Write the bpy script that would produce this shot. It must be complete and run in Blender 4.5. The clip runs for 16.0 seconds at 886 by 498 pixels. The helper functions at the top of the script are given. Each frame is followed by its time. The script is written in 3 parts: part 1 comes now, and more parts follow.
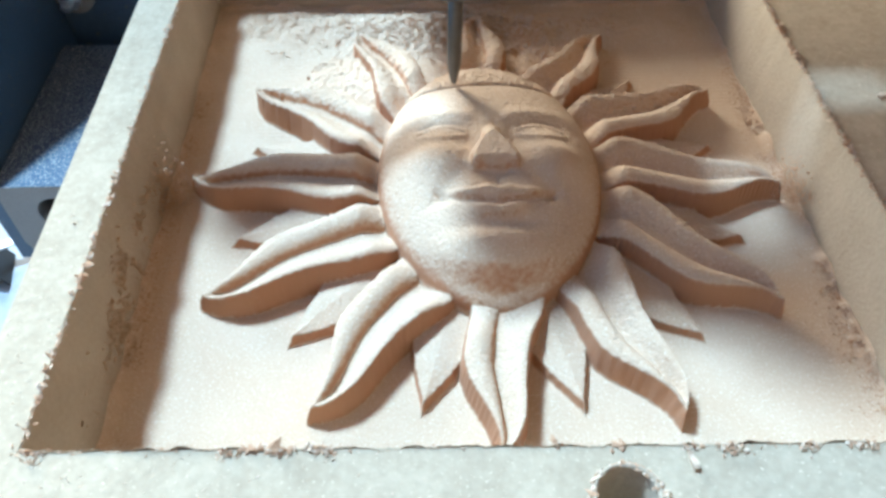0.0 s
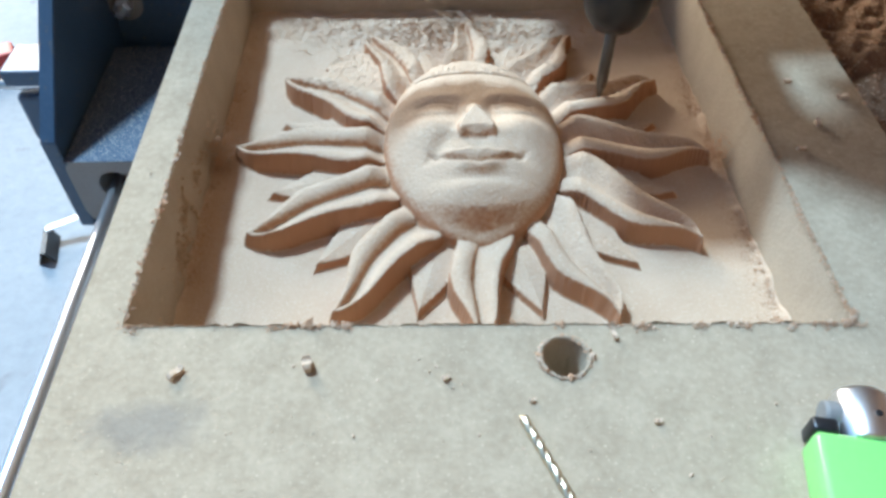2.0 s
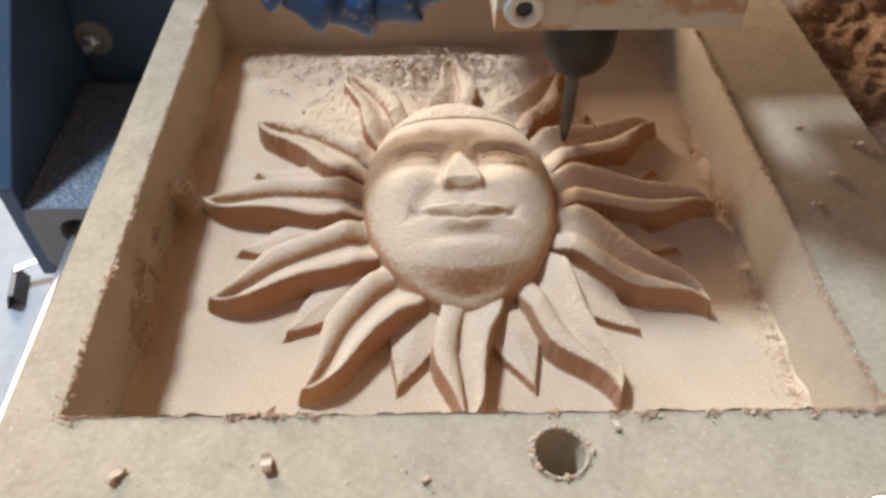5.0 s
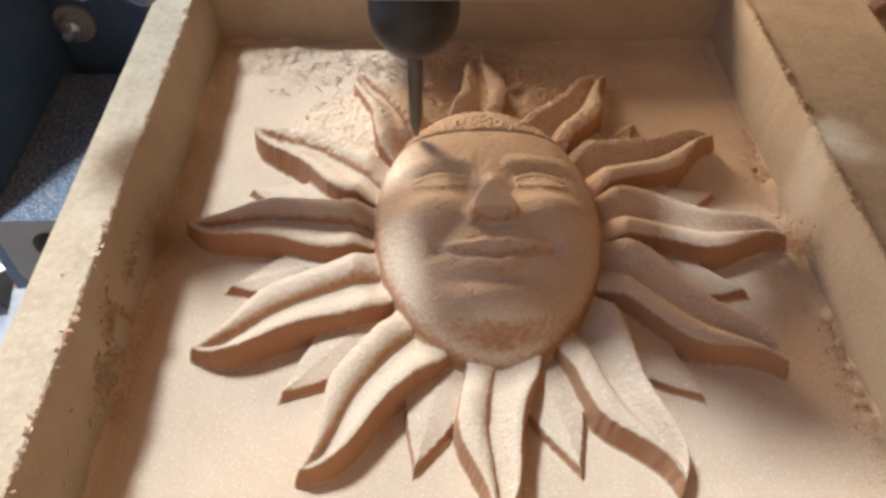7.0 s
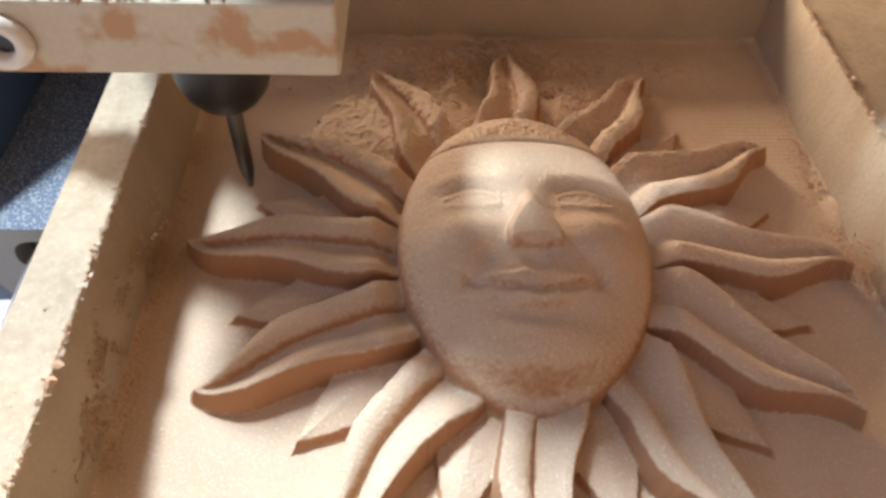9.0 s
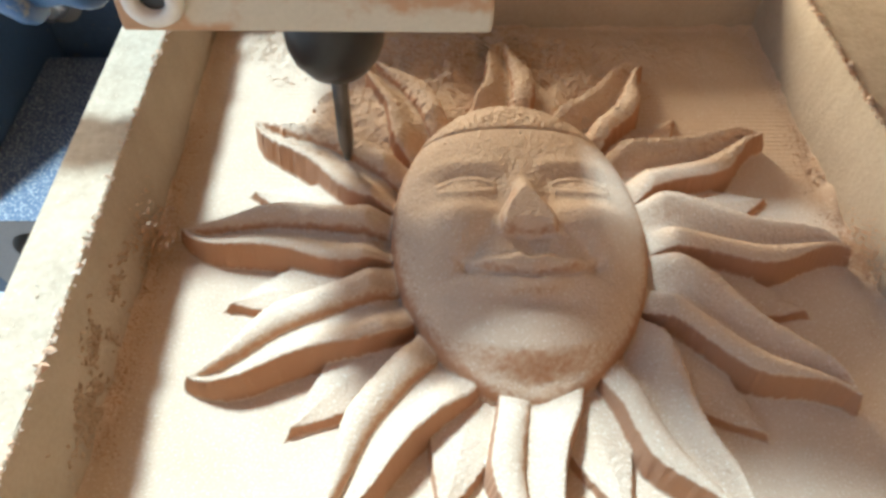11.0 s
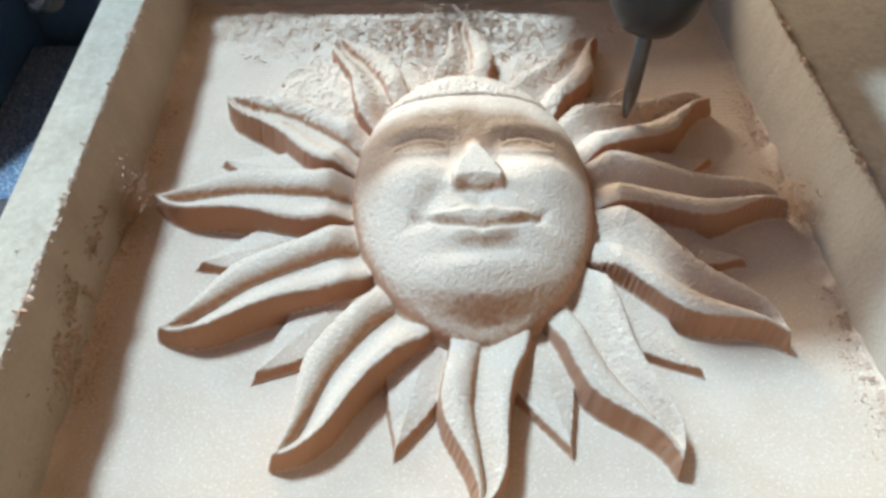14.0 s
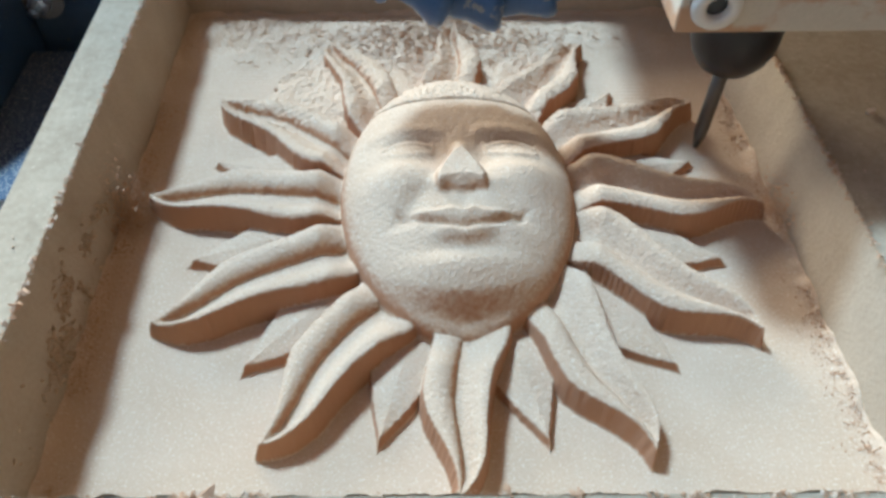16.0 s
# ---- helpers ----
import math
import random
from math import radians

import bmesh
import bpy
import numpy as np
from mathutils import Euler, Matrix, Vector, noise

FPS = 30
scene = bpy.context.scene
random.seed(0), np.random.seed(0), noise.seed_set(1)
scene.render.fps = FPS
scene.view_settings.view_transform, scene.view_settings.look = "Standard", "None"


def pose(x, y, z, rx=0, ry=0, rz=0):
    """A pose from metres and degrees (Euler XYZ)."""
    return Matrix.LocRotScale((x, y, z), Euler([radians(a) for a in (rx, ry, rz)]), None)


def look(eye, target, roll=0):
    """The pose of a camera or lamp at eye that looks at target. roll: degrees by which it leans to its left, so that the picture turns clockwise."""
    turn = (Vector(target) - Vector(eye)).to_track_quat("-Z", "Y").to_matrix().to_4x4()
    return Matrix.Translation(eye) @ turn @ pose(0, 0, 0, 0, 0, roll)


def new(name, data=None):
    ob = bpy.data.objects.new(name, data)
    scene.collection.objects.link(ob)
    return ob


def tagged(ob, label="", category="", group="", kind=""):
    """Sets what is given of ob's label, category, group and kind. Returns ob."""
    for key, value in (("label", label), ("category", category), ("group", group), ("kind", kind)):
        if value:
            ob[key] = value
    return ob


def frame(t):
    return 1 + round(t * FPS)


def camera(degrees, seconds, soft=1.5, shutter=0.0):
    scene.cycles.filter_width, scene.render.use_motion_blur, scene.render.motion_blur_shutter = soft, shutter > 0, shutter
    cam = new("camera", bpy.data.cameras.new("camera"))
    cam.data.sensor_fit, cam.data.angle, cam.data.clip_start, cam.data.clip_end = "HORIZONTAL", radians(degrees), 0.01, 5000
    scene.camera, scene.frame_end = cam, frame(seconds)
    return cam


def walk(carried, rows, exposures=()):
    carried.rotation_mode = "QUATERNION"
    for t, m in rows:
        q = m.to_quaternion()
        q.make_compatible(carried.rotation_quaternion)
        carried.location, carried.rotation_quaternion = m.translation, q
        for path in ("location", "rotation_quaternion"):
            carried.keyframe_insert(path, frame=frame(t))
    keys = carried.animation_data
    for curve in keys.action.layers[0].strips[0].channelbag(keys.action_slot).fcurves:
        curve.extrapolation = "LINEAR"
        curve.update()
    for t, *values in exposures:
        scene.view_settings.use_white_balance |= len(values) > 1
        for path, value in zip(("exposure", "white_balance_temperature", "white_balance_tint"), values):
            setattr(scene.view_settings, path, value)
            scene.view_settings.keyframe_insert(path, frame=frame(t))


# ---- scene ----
cam = camera(61.3, 16.0, soft=3.2)
PATH = [
    (0, (0.0967, -0.0818, 0.1676), (0.1024, 0.0477, 0.0152), 0.68),
    (0.5, (0.0997, -0.0949, 0.1807), (0.1047, 0.0359, 0.0295), 0.31),
    (1, (0.1026, -0.1147, 0.1867), (0.1085, 0.0183, 0.0375), 0.47),
    (1.5, (0.1029, -0.1343, 0.1912), (0.1100, -0.0006, 0.0426), 0.79),
    (2, (0.0997, -0.1461, 0.2000), (0.1041, -0.0133, 0.0504), 0.34),
    (2.5, (0.1027, -0.1429, 0.2025), (0.1079, -0.0089, 0.0541), 0.37),
    (3, (0.1027, -0.1412, 0.2028), (0.1085, -0.0064, 0.0552), 0.58),
    (3.5, (0.1062, -0.1348, 0.2024), (0.1127, 0.0013, 0.0560), 0.59),
    (4, (0.1036, -0.1263, 0.2060), (0.1099, 0.0097, 0.0595), 0.72),
    (4.2, (0.1051, -0.1260, 0.2022), (0.1111, 0.0110, 0.0565), 0.42),
    (6.3, (0.1034, -0.0801, 0.1854), (0.1088, 0.0523, 0.0356), 1.44),
    (6.5, (0.0995, -0.0758, 0.1824), (0.1035, 0.0560, 0.0321), 0.99),
    (7, (0.1001, -0.0678, 0.1726), (0.1043, 0.0638, 0.0220), 1.03),
    (7.5, (0.0973, -0.0560, 0.1671), (0.1008, 0.0734, 0.0147), 1.30),
    (8, (0.0941, -0.0488, 0.1645), (0.0967, 0.0815, 0.0129), 1.36),
    (8.5, (0.0912, -0.0419, 0.1580), (0.0978, 0.0863, 0.0046), 2.43),
    (9, (0.0882, -0.0393, 0.1598), (0.0947, 0.0891, 0.0066), 2.46),
    (11.5, (0.0934, -0.0418, 0.1574), (0.0987, 0.0854, 0.0031), 1.66),
    (12, (0.0961, -0.0425, 0.1585), (0.1015, 0.0843, 0.0039), 1.51),
    (12.5, (0.0992, -0.0449, 0.1578), (0.1034, 0.0828, 0.0039), 0.83),
    (13, (0.1012, -0.0498, 0.1557), (0.1064, 0.0766, 0.0008), 0.91),
    (13.5, (0.1021, -0.0542, 0.1583), (0.1083, 0.0727, 0.0038), 1.19),
    (14, (0.1051, -0.0612, 0.1603), (0.1100, 0.0663, 0.0063), 0.50),
    (14.5, (0.1076, -0.0670, 0.1653), (0.1120, 0.0618, 0.0123), 0.30),
    (15, (0.1075, -0.0720, 0.1678), (0.1121, 0.0580, 0.0158), 0.30),
    (15.5, (0.1084, -0.0729, 0.1669), (0.1140, 0.0573, 0.0152), 0.83),
    (16, (0.1098, -0.0683, 0.1638), (0.1148, 0.0609, 0.0112), 0.67),
]
EXPOSURES = [
    (0, .62, 4260, -9), (2, .06, 4460, -6), (3.5, -.14, 4920, -1), (4.2, -.10, 5080, 1), (6.3, .12, 5450, 5), (9, .80, 5380, 4),
    (11.5, .94, 4640, -8), (12.5, .64, 4360, -8), (14.5, .12, 4300, -7), (16, -.06, 4450, -7)]
walk(cam, [(t, look(e, g, r)) for t, e, g, r in PATH], EXPOSURES)

U = 0.05  # the plan is drawn in steps of 5 cm

# ---- world and sun ----
SUN_DIR = Vector((-0.47, 0.40, 1.0)).normalized()
world = bpy.data.worlds.new("world")
scene.world = world
world.use_nodes = True
wn = world.node_tree.nodes
sky = wn.new("ShaderNodeTexSky")
sky.sky_type, sky.sun_disc = "NISHITA", False
sky.sun_elevation = math.asin(SUN_DIR.z)
sky.sun_rotation = math.atan2(SUN_DIR.x, SUN_DIR.y)
world.node_tree.links.new(sky.outputs[0], wn["Background"].inputs[0])
wn["Background"].inputs[1].default_value = 0.08
sun = new("sun", bpy.data.lights.new("sun", "SUN"))
sun.data.energy, sun.data.angle, sun.data.color = 3.6, radians(7.5), (0.96, 0.98, 1.0)
sun.matrix_world = look((0, 0, 5), Vector((0, 0, 5)) - SUN_DIR)
# added warm fill lamp behind the machine, tints the shaded carving; no doorway known
fill_light = new("warm_back_fill", bpy.data.lights.new("warm_back_fill", "AREA"))
fill_light.data.shape, fill_light.data.size, fill_light.data.size_y = "RECTANGLE", 0.95, 1.5
fill_light.data.energy, fill_light.data.color = 150.0, (1.0, 0.69, 0.44)
fill_light.matrix_world = look((-1.25, 2.44, 0.85), (0.12, 0.12, 0.0))


# ---- materials ----
def mat(name, a, b, rough=0.7, metal=0.0, scale=40.0, fine=600.0, bump=0.3, depth=0.0004, spread=0.5, fleck=None, coat=0.0):
    """Two colours mixed by a coarse noise, a finer noise for grain and relief."""
    m = bpy.data.materials.new(name)
    m.use_nodes = True
    nt = m.node_tree
    n, ln = nt.nodes, nt.links
    bsdf = n["Principled BSDF"]
    co = n.new("ShaderNodeTexCoord")
    big = n.new("ShaderNodeTexNoise")
    big.inputs["Scale"].default_value, big.inputs["Detail"].default_value = scale, 5
    small = n.new("ShaderNodeTexNoise")
    small.inputs["Scale"].default_value, small.inputs["Detail"].default_value = fine, 3
    ramp = n.new("ShaderNodeMapRange")
    ramp.inputs["From Min"].default_value, ramp.inputs["From Max"].default_value = 0.5 - spread / 2, 0.5 + spread / 2
    add = n.new("ShaderNodeMath")
    add.operation = "MULTIPLY_ADD"
    add.inputs[1].default_value = 0.45
    mix = n.new("ShaderNodeMix")
    mix.data_type = "RGBA"
    mix.inputs["A"].default_value, mix.inputs["B"].default_value = (*a, 1), (*b, 1)
    for tex in (big, small):
        ln.new(co.outputs["Object"], tex.inputs["Vector"])
    ln.new(small.outputs["Fac"], add.inputs[0])
    half = n.new("ShaderNodeMath")
    half.operation = "MULTIPLY"
    half.inputs[1].default_value = 0.55
    ln.new(big.outputs["Fac"], half.inputs[0])
    ln.new(half.outputs[0], add.inputs[2])
    ln.new(add.outputs[0], ramp.inputs["Value"])
    ln.new(ramp.outputs[0], mix.inputs["Factor"])
    out = mix.outputs["Result"]
    if fleck:
        colour, size, amount = fleck
        vor = n.new("ShaderNodeTexNoise")
        vor.inputs["Scale"].default_value, vor.inputs["Detail"].default_value = size, 6
        cut = n.new("ShaderNodeMapRange")
        cut.inputs["From Min"].default_value, cut.inputs["From Max"].default_value = 1 - amount, 1.06 - amount
        ln.new(co.outputs["Object"], vor.inputs["Vector"])
        ln.new(vor.outputs["Fac"], cut.inputs["Value"])
        mix2 = n.new("ShaderNodeMix")
        mix2.data_type = "RGBA"
        mix2.inputs["B"].default_value = (*colour, 1)
        ln.new(cut.outputs[0], mix2.inputs["Factor"])
        ln.new(out, mix2.inputs["A"])
        out = mix2.outputs["Result"]
    ln.new(out, bsdf.inputs["Base Color"])
    bsdf.inputs["Roughness"].default_value, bsdf.inputs["Metallic"].default_value = rough, metal
    bsdf.inputs["Coat Weight"].default_value = coat
    if metal == 0 and rough > 0.6:
        bsdf.inputs["Specular IOR Level"].default_value = 0.25
    if bump:
        bm_node = n.new("ShaderNodeBump")
        bm_node.inputs["Strength"].default_value, bm_node.inputs["Distance"].default_value = bump, depth
        ln.new(small.outputs["Fac"], bm_node.inputs["Height"])
        ln.new(bm_node.outputs[0], bsdf.inputs["Normal"])
    return m


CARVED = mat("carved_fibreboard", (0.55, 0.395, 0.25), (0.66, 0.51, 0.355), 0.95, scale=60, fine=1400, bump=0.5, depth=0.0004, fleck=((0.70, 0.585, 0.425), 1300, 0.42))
CUT_WALL = mat("cut_board_edge", (0.40, 0.32, 0.22), (0.51, 0.42, 0.30), 0.95, scale=60, fine=700, bump=0.6, depth=0.0005)
BOARD = mat("board_face", (0.385, 0.308, 0.205), (0.51, 0.418, 0.287), 0.85, scale=70, fine=380, bump=0.55, depth=0.0005, spread=0.32, fleck=((0.64, 0.53, 0.37), 900, 0.37))
def add_smudge(m, centre, size, colour):
    """A grey rubbed stain of its own shape on a surface."""
    nt = m.node_tree
    bsdf = nt.nodes["Principled BSDF"]
    before = bsdf.inputs["Base Color"].links[0].from_socket
    co, mp = nt.nodes.new("ShaderNodeTexCoord"), nt.nodes.new("ShaderNodeMapping")
    mp.vector_type = "POINT"
    mp.inputs["Scale"].default_value = (1 / size[0], 1 / size[1], 0)
    mp.inputs["Location"].default_value = (-centre[0] / size[0], -centre[1] / size[1], 0)
    far, noi, sub = nt.nodes.new("ShaderNodeVectorMath"), nt.nodes.new("ShaderNodeTexNoise"), nt.nodes.new("ShaderNodeMath")
    far.operation, sub.operation = "LENGTH", "SUBTRACT"
    noi.inputs["Scale"].default_value, noi.inputs["Detail"].default_value = 120, 4
    rng_node, mix = nt.nodes.new("ShaderNodeMapRange"), nt.nodes.new("ShaderNodeMix")
    rng_node.inputs["From Min"].default_value, rng_node.inputs["From Max"].default_value = 0.5, -0.1
    rng_node.inputs["To Max"].default_value = 0.42
    mix.data_type = "RGBA"
    mix.inputs["B"].default_value = (*colour, 1)
    ln = nt.links
    ln.new(co.outputs["Object"], mp.inputs["Vector"])
    ln.new(co.outputs["Object"], noi.inputs["Vector"])
    ln.new(mp.outputs[0], far.inputs[0])
    ln.new(far.outputs["Value"], sub.inputs[0])
    ln.new(noi.outputs["Fac"], sub.inputs[1])
    ln.new(sub.outputs[0], rng_node.inputs["Value"])
    ln.new(rng_node.outputs[0], mix.inputs["Factor"])
    ln.new(before, mix.inputs["A"])
    ln.new(mix.outputs["Result"], bsdf.inputs["Base Color"])


def add_shaded_flanks(m, colour):
    """Brown by slope on the steep cut sides: bare fibres without pale dust, plus painted shade."""
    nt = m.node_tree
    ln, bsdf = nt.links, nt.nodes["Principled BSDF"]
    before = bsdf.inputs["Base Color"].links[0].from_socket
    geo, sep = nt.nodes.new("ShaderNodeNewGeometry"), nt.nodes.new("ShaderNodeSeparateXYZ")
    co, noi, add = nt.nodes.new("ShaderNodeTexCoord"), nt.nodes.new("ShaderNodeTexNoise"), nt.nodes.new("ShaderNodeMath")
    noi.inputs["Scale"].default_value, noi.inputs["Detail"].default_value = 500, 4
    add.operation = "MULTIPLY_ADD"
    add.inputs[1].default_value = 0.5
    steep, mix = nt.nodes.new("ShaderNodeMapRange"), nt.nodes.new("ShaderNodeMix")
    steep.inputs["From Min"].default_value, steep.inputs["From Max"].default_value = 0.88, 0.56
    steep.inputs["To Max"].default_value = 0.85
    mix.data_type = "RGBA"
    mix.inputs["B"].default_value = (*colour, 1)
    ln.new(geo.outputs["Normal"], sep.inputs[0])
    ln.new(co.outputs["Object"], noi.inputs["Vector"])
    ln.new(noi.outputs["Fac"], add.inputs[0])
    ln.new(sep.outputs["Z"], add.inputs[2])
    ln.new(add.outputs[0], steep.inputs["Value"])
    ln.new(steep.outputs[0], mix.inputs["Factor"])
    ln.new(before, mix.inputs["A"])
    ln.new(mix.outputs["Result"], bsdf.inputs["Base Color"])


# raw fibre brown and painted-in shade share this one colour on steep faces
add_shaded_flanks(CARVED, (0.40, 0.195, 0.09))
add_smudge(BOARD, (0.33 * 0.05, -0.73 * 0.05), (0.022, 0.011), (0.16, 0.15, 0.145))
DUST = mat("sawdust", (0.47, 0.29, 0.165), (0.62, 0.42, 0.26), 1.0, scale=300, fine=2500, bump=0.8, depth=0.0006)
DUST_MID = mat("clinging_sawdust", (0.53, 0.39, 0.25), (0.68, 0.53, 0.36), 1.0, scale=300, fine=2500, bump=0.8, depth=0.0006)
DUST_PALE = mat("pale_sawdust", (0.58, 0.44, 0.30), (0.72, 0.58, 0.42), 1.0, scale=300, fine=2500, bump=0.8, depth=0.0006)
STEEL_DARK = mat("dark_painted_steel", (0.045, 0.075, 0.13), (0.08, 0.12, 0.19), 0.38, scale=25, fine=500, bump=0.1, fleck=((0.13, 0.13, 0.13), 300, 0.37))
STEEL_DUSTY = mat("dusty_steel", (0.025, 0.045, 0.085), (0.07, 0.10, 0.16), 0.55, scale=60, fine=1200, bump=0.2, fleck=((0.30, 0.29, 0.27), 900, 0.47))
STEEL_GREY = mat("grey_cut_steel", (0.22, 0.21, 0.20), (0.30, 0.29, 0.27), 0.6, scale=30, fine=600, bump=0.1)
CHROME = mat("chrome", (0.78, 0.78, 0.79), (0.86, 0.86, 0.87), 0.32, metal=1.0, scale=50, fine=900, bump=0.02)
BLACK = mat("black_steel", (0.010, 0.010, 0.012), (0.022, 0.021, 0.021), 0.42, scale=80, fine=900, bump=0.1)
HEAP = mat("packed_sawdust", (0.17, 0.10, 0.055), (0.36, 0.23, 0.14), 1.0, scale=60, fine=900, bump=0.9, depth=0.001, fleck=((0.50, 0.38, 0.26), 700, 0.40))
BIT = mat("carbide", (0.10, 0.095, 0.09), (0.16, 0.15, 0.14), 0.42, metal=0.8, scale=80, fine=900, bump=0.05)
PLATE = mat("clamp_plate_wood", (0.50, 0.44, 0.33), (0.62, 0.55, 0.43), 0.8, scale=30, fine=900, bump=0.3, fleck=((0.45, 0.28, 0.16), 45, 0.46))
BUSH = mat("white_bushing", (0.62, 0.56, 0.47), (0.72, 0.67, 0.58), 0.6, scale=80, fine=900, bump=0.15)
HOSE = mat("blue_hose", (0.02, 0.06, 0.16), (0.04, 0.10, 0.24), 0.4, scale=60, fine=900, bump=0.1, fleck=((0.20, 0.20, 0.20), 160, 0.40))
GREEN = mat("green_plastic", (0.34, 0.72, 0.17), (0.38, 0.78, 0.20), 0.25, scale=30, fine=400, bump=0.0, coat=0.3)
BLACK_PL = mat("black_plastic", (0.012, 0.012, 0.014), (0.02, 0.02, 0.022), 0.35, scale=80, fine=900, bump=0.05)
GOLD = mat("gold_coating", (0.70, 0.60, 0.40), (0.78, 0.70, 0.52), 0.32, metal=1.0, scale=80, fine=900, bump=0.05)
CONCRETE = mat("concrete", (0.30, 0.31, 0.32), (0.42, 0.43, 0.44), 0.85, scale=6, fine=120, bump=0.3, depth=0.002, fleck=((0.30, 0.30, 0.30), 30, 0.38))
BED = mat("bed_board", (0.22, 0.15, 0.09), (0.34, 0.25, 0.16), 0.9, scale=30, fine=700, bump=0.4)
RED = mat("red_paint", (0.40, 0.04, 0.03), (0.5, 0.06, 0.04), 0.5, scale=30, fine=400, bump=0.05)


# ---- mesh helpers ----
def link(name, bm, material, parent=None, label="", smooth=False):
    me = bpy.data.meshes.new(name)
    bm.to_mesh(me)
    bm.free()
    me.materials.append(material)
    if smooth:
        me.shade_smooth()
    ob = new(name, me)
    ob.parent = parent
    if label:
        tagged(ob, label)
    return ob


def part(name, bm, material, parent, label="", smooth=False):
    return link(name, bm, material, parent, label, smooth)


def empty(name, m=None):
    ob = new(name)
    ob.empty_display_size = 0.01
    if m is not None:
        ob.matrix_basis = m
    return ob


def box(x0, x1, y0, y1, z0, z1, bevel=0.0, seg=2):
    """A box given in plan steps, its edges rounded."""
    bm = bmesh.new()
    bmesh.ops.create_cube(bm, size=1)
    for v in bm.verts:
        v.co = Vector((x0 + (v.co.x + 0.5) * (x1 - x0), y0 + (v.co.y + 0.5) * (y1 - y0), z0 + (v.co.z + 0.5) * (z1 - z0))) * U
    if bevel:
        bmesh.ops.bevel(bm, geom=bm.edges[:], offset=bevel * U, segments=seg, profile=0.5, affect="EDGES")
    return bm


def lathe(profile, seg=32, arc=None):
    """A solid turned round z from (radius, z) pairs, in plan steps."""
    bm = bmesh.new()
    rings = []
    for r, z in profile:
        if r < 1e-6:
            rings.append([bm.verts.new((0, 0, z * U))])
        else:
            rings.append([bm.verts.new((r * U * math.cos(2 * math.pi * k / seg), r * U * math.sin(2 * math.pi * k / seg), z * U)) for k in range(seg)])
    for a, b in zip(rings, rings[1:]):
        for k in range(seg):
            j = (k + 1) % seg
            if len(a) == 1 and len(b) > 1:
                bm.faces.new((a[0], b[j], b[k]))
            elif len(b) == 1 and len(a) > 1:
                bm.faces.new((a[k], a[j], b[0]))
            elif len(a) > 1:
                bm.faces.new((a[k], a[j], b[j], b[k]))
    bmesh.ops.recalc_face_normals(bm, faces=bm.faces[:])
    return bm


def turned(bm, m):
    bmesh.ops.transform(bm, matrix=m, verts=bm.verts[:])
    return bm


def at(x, y, z, rx=0, ry=0, rz=0):
    return pose(x * U, y * U, z * U, rx, ry, rz)


def sheet(name, X, Y, Z, material, parent=None, smooth=True):
    """A regular grid of heights as one mesh; coordinates in plan steps."""
    ny, nx = X.shape
    co = np.stack([X, Y, Z], -1).reshape(-1, 3) * U
    idx = np.arange(nx * ny).reshape(ny, nx)
    quads = np.stack([idx[:-1, :-1], idx[:-1, 1:], idx[1:, 1:], idx[1:, :-1]], -1).reshape(-1, 4)
    me = bpy.data.meshes.new(name)
    me.vertices.add(len(co))
    me.vertices.foreach_set("co", co.astype(np.float32).ravel())
    me.loops.add(quads.size)
    me.loops.foreach_set("vertex_index", quads.astype(np.int32).ravel())
    me.polygons.add(len(quads))
    me.polygons.foreach_set("loop_start", np.arange(0, quads.size, 4, dtype=np.int32))
    me.update(calc_edges=True)
    me.validate()
    if smooth:
        me.shade_smooth()
    me.materials.append(material)
    ob = new(name, me)
    ob.parent = parent
    return ob


def lattice(X, Y, step, seed):
    """Smooth value noise from -1 to 1 with bumps of about that step."""
    rng = np.random.RandomState(seed)
    gx, gy = X / step + 1000.0, Y / step + 1000.0
    ix, iy = np.floor(gx).astype(int), np.floor(gy).astype(int)
    fx, fy = gx - ix, gy - iy
    fx, fy = fx * fx * (3 - 2 * fx), fy * fy * (3 - 2 * fy)
    ix, iy = ix - ix.min(), iy - iy.min()
    tab = rng.uniform(-1, 1, (iy.max() + 2, ix.max() + 2))
    top = tab[iy, ix] * (1 - fx) + tab[iy, ix + 1] * fx
    low = tab[iy + 1, ix] * (1 - fx) + tab[iy + 1, ix + 1] * fx
    return top * (1 - fy) + low * fy


def step01(a, b, x):
    t = np.clip((x - a) / (b - a), 0, 1)
    return t * t * (3 - 2 * t)


def bell(x, y, cx, cy, sx, sy):
    return np.exp(-0.5 * (((x - cx) / sx) ** 2 + ((y - cy) / sy) ** 2))


def curve_of(rs, vs, x):
    """Values along a line of knots, rounded off."""
    fine = np.linspace(0, 3, 901)
    val = np.interp(fine, rs, vs)
    k = np.ones(45) / 45
    for _ in range(2):
        val = np.convolve(np.pad(val, 22, mode="edge"), k, "valid")
    return np.interp(x, fine, val)


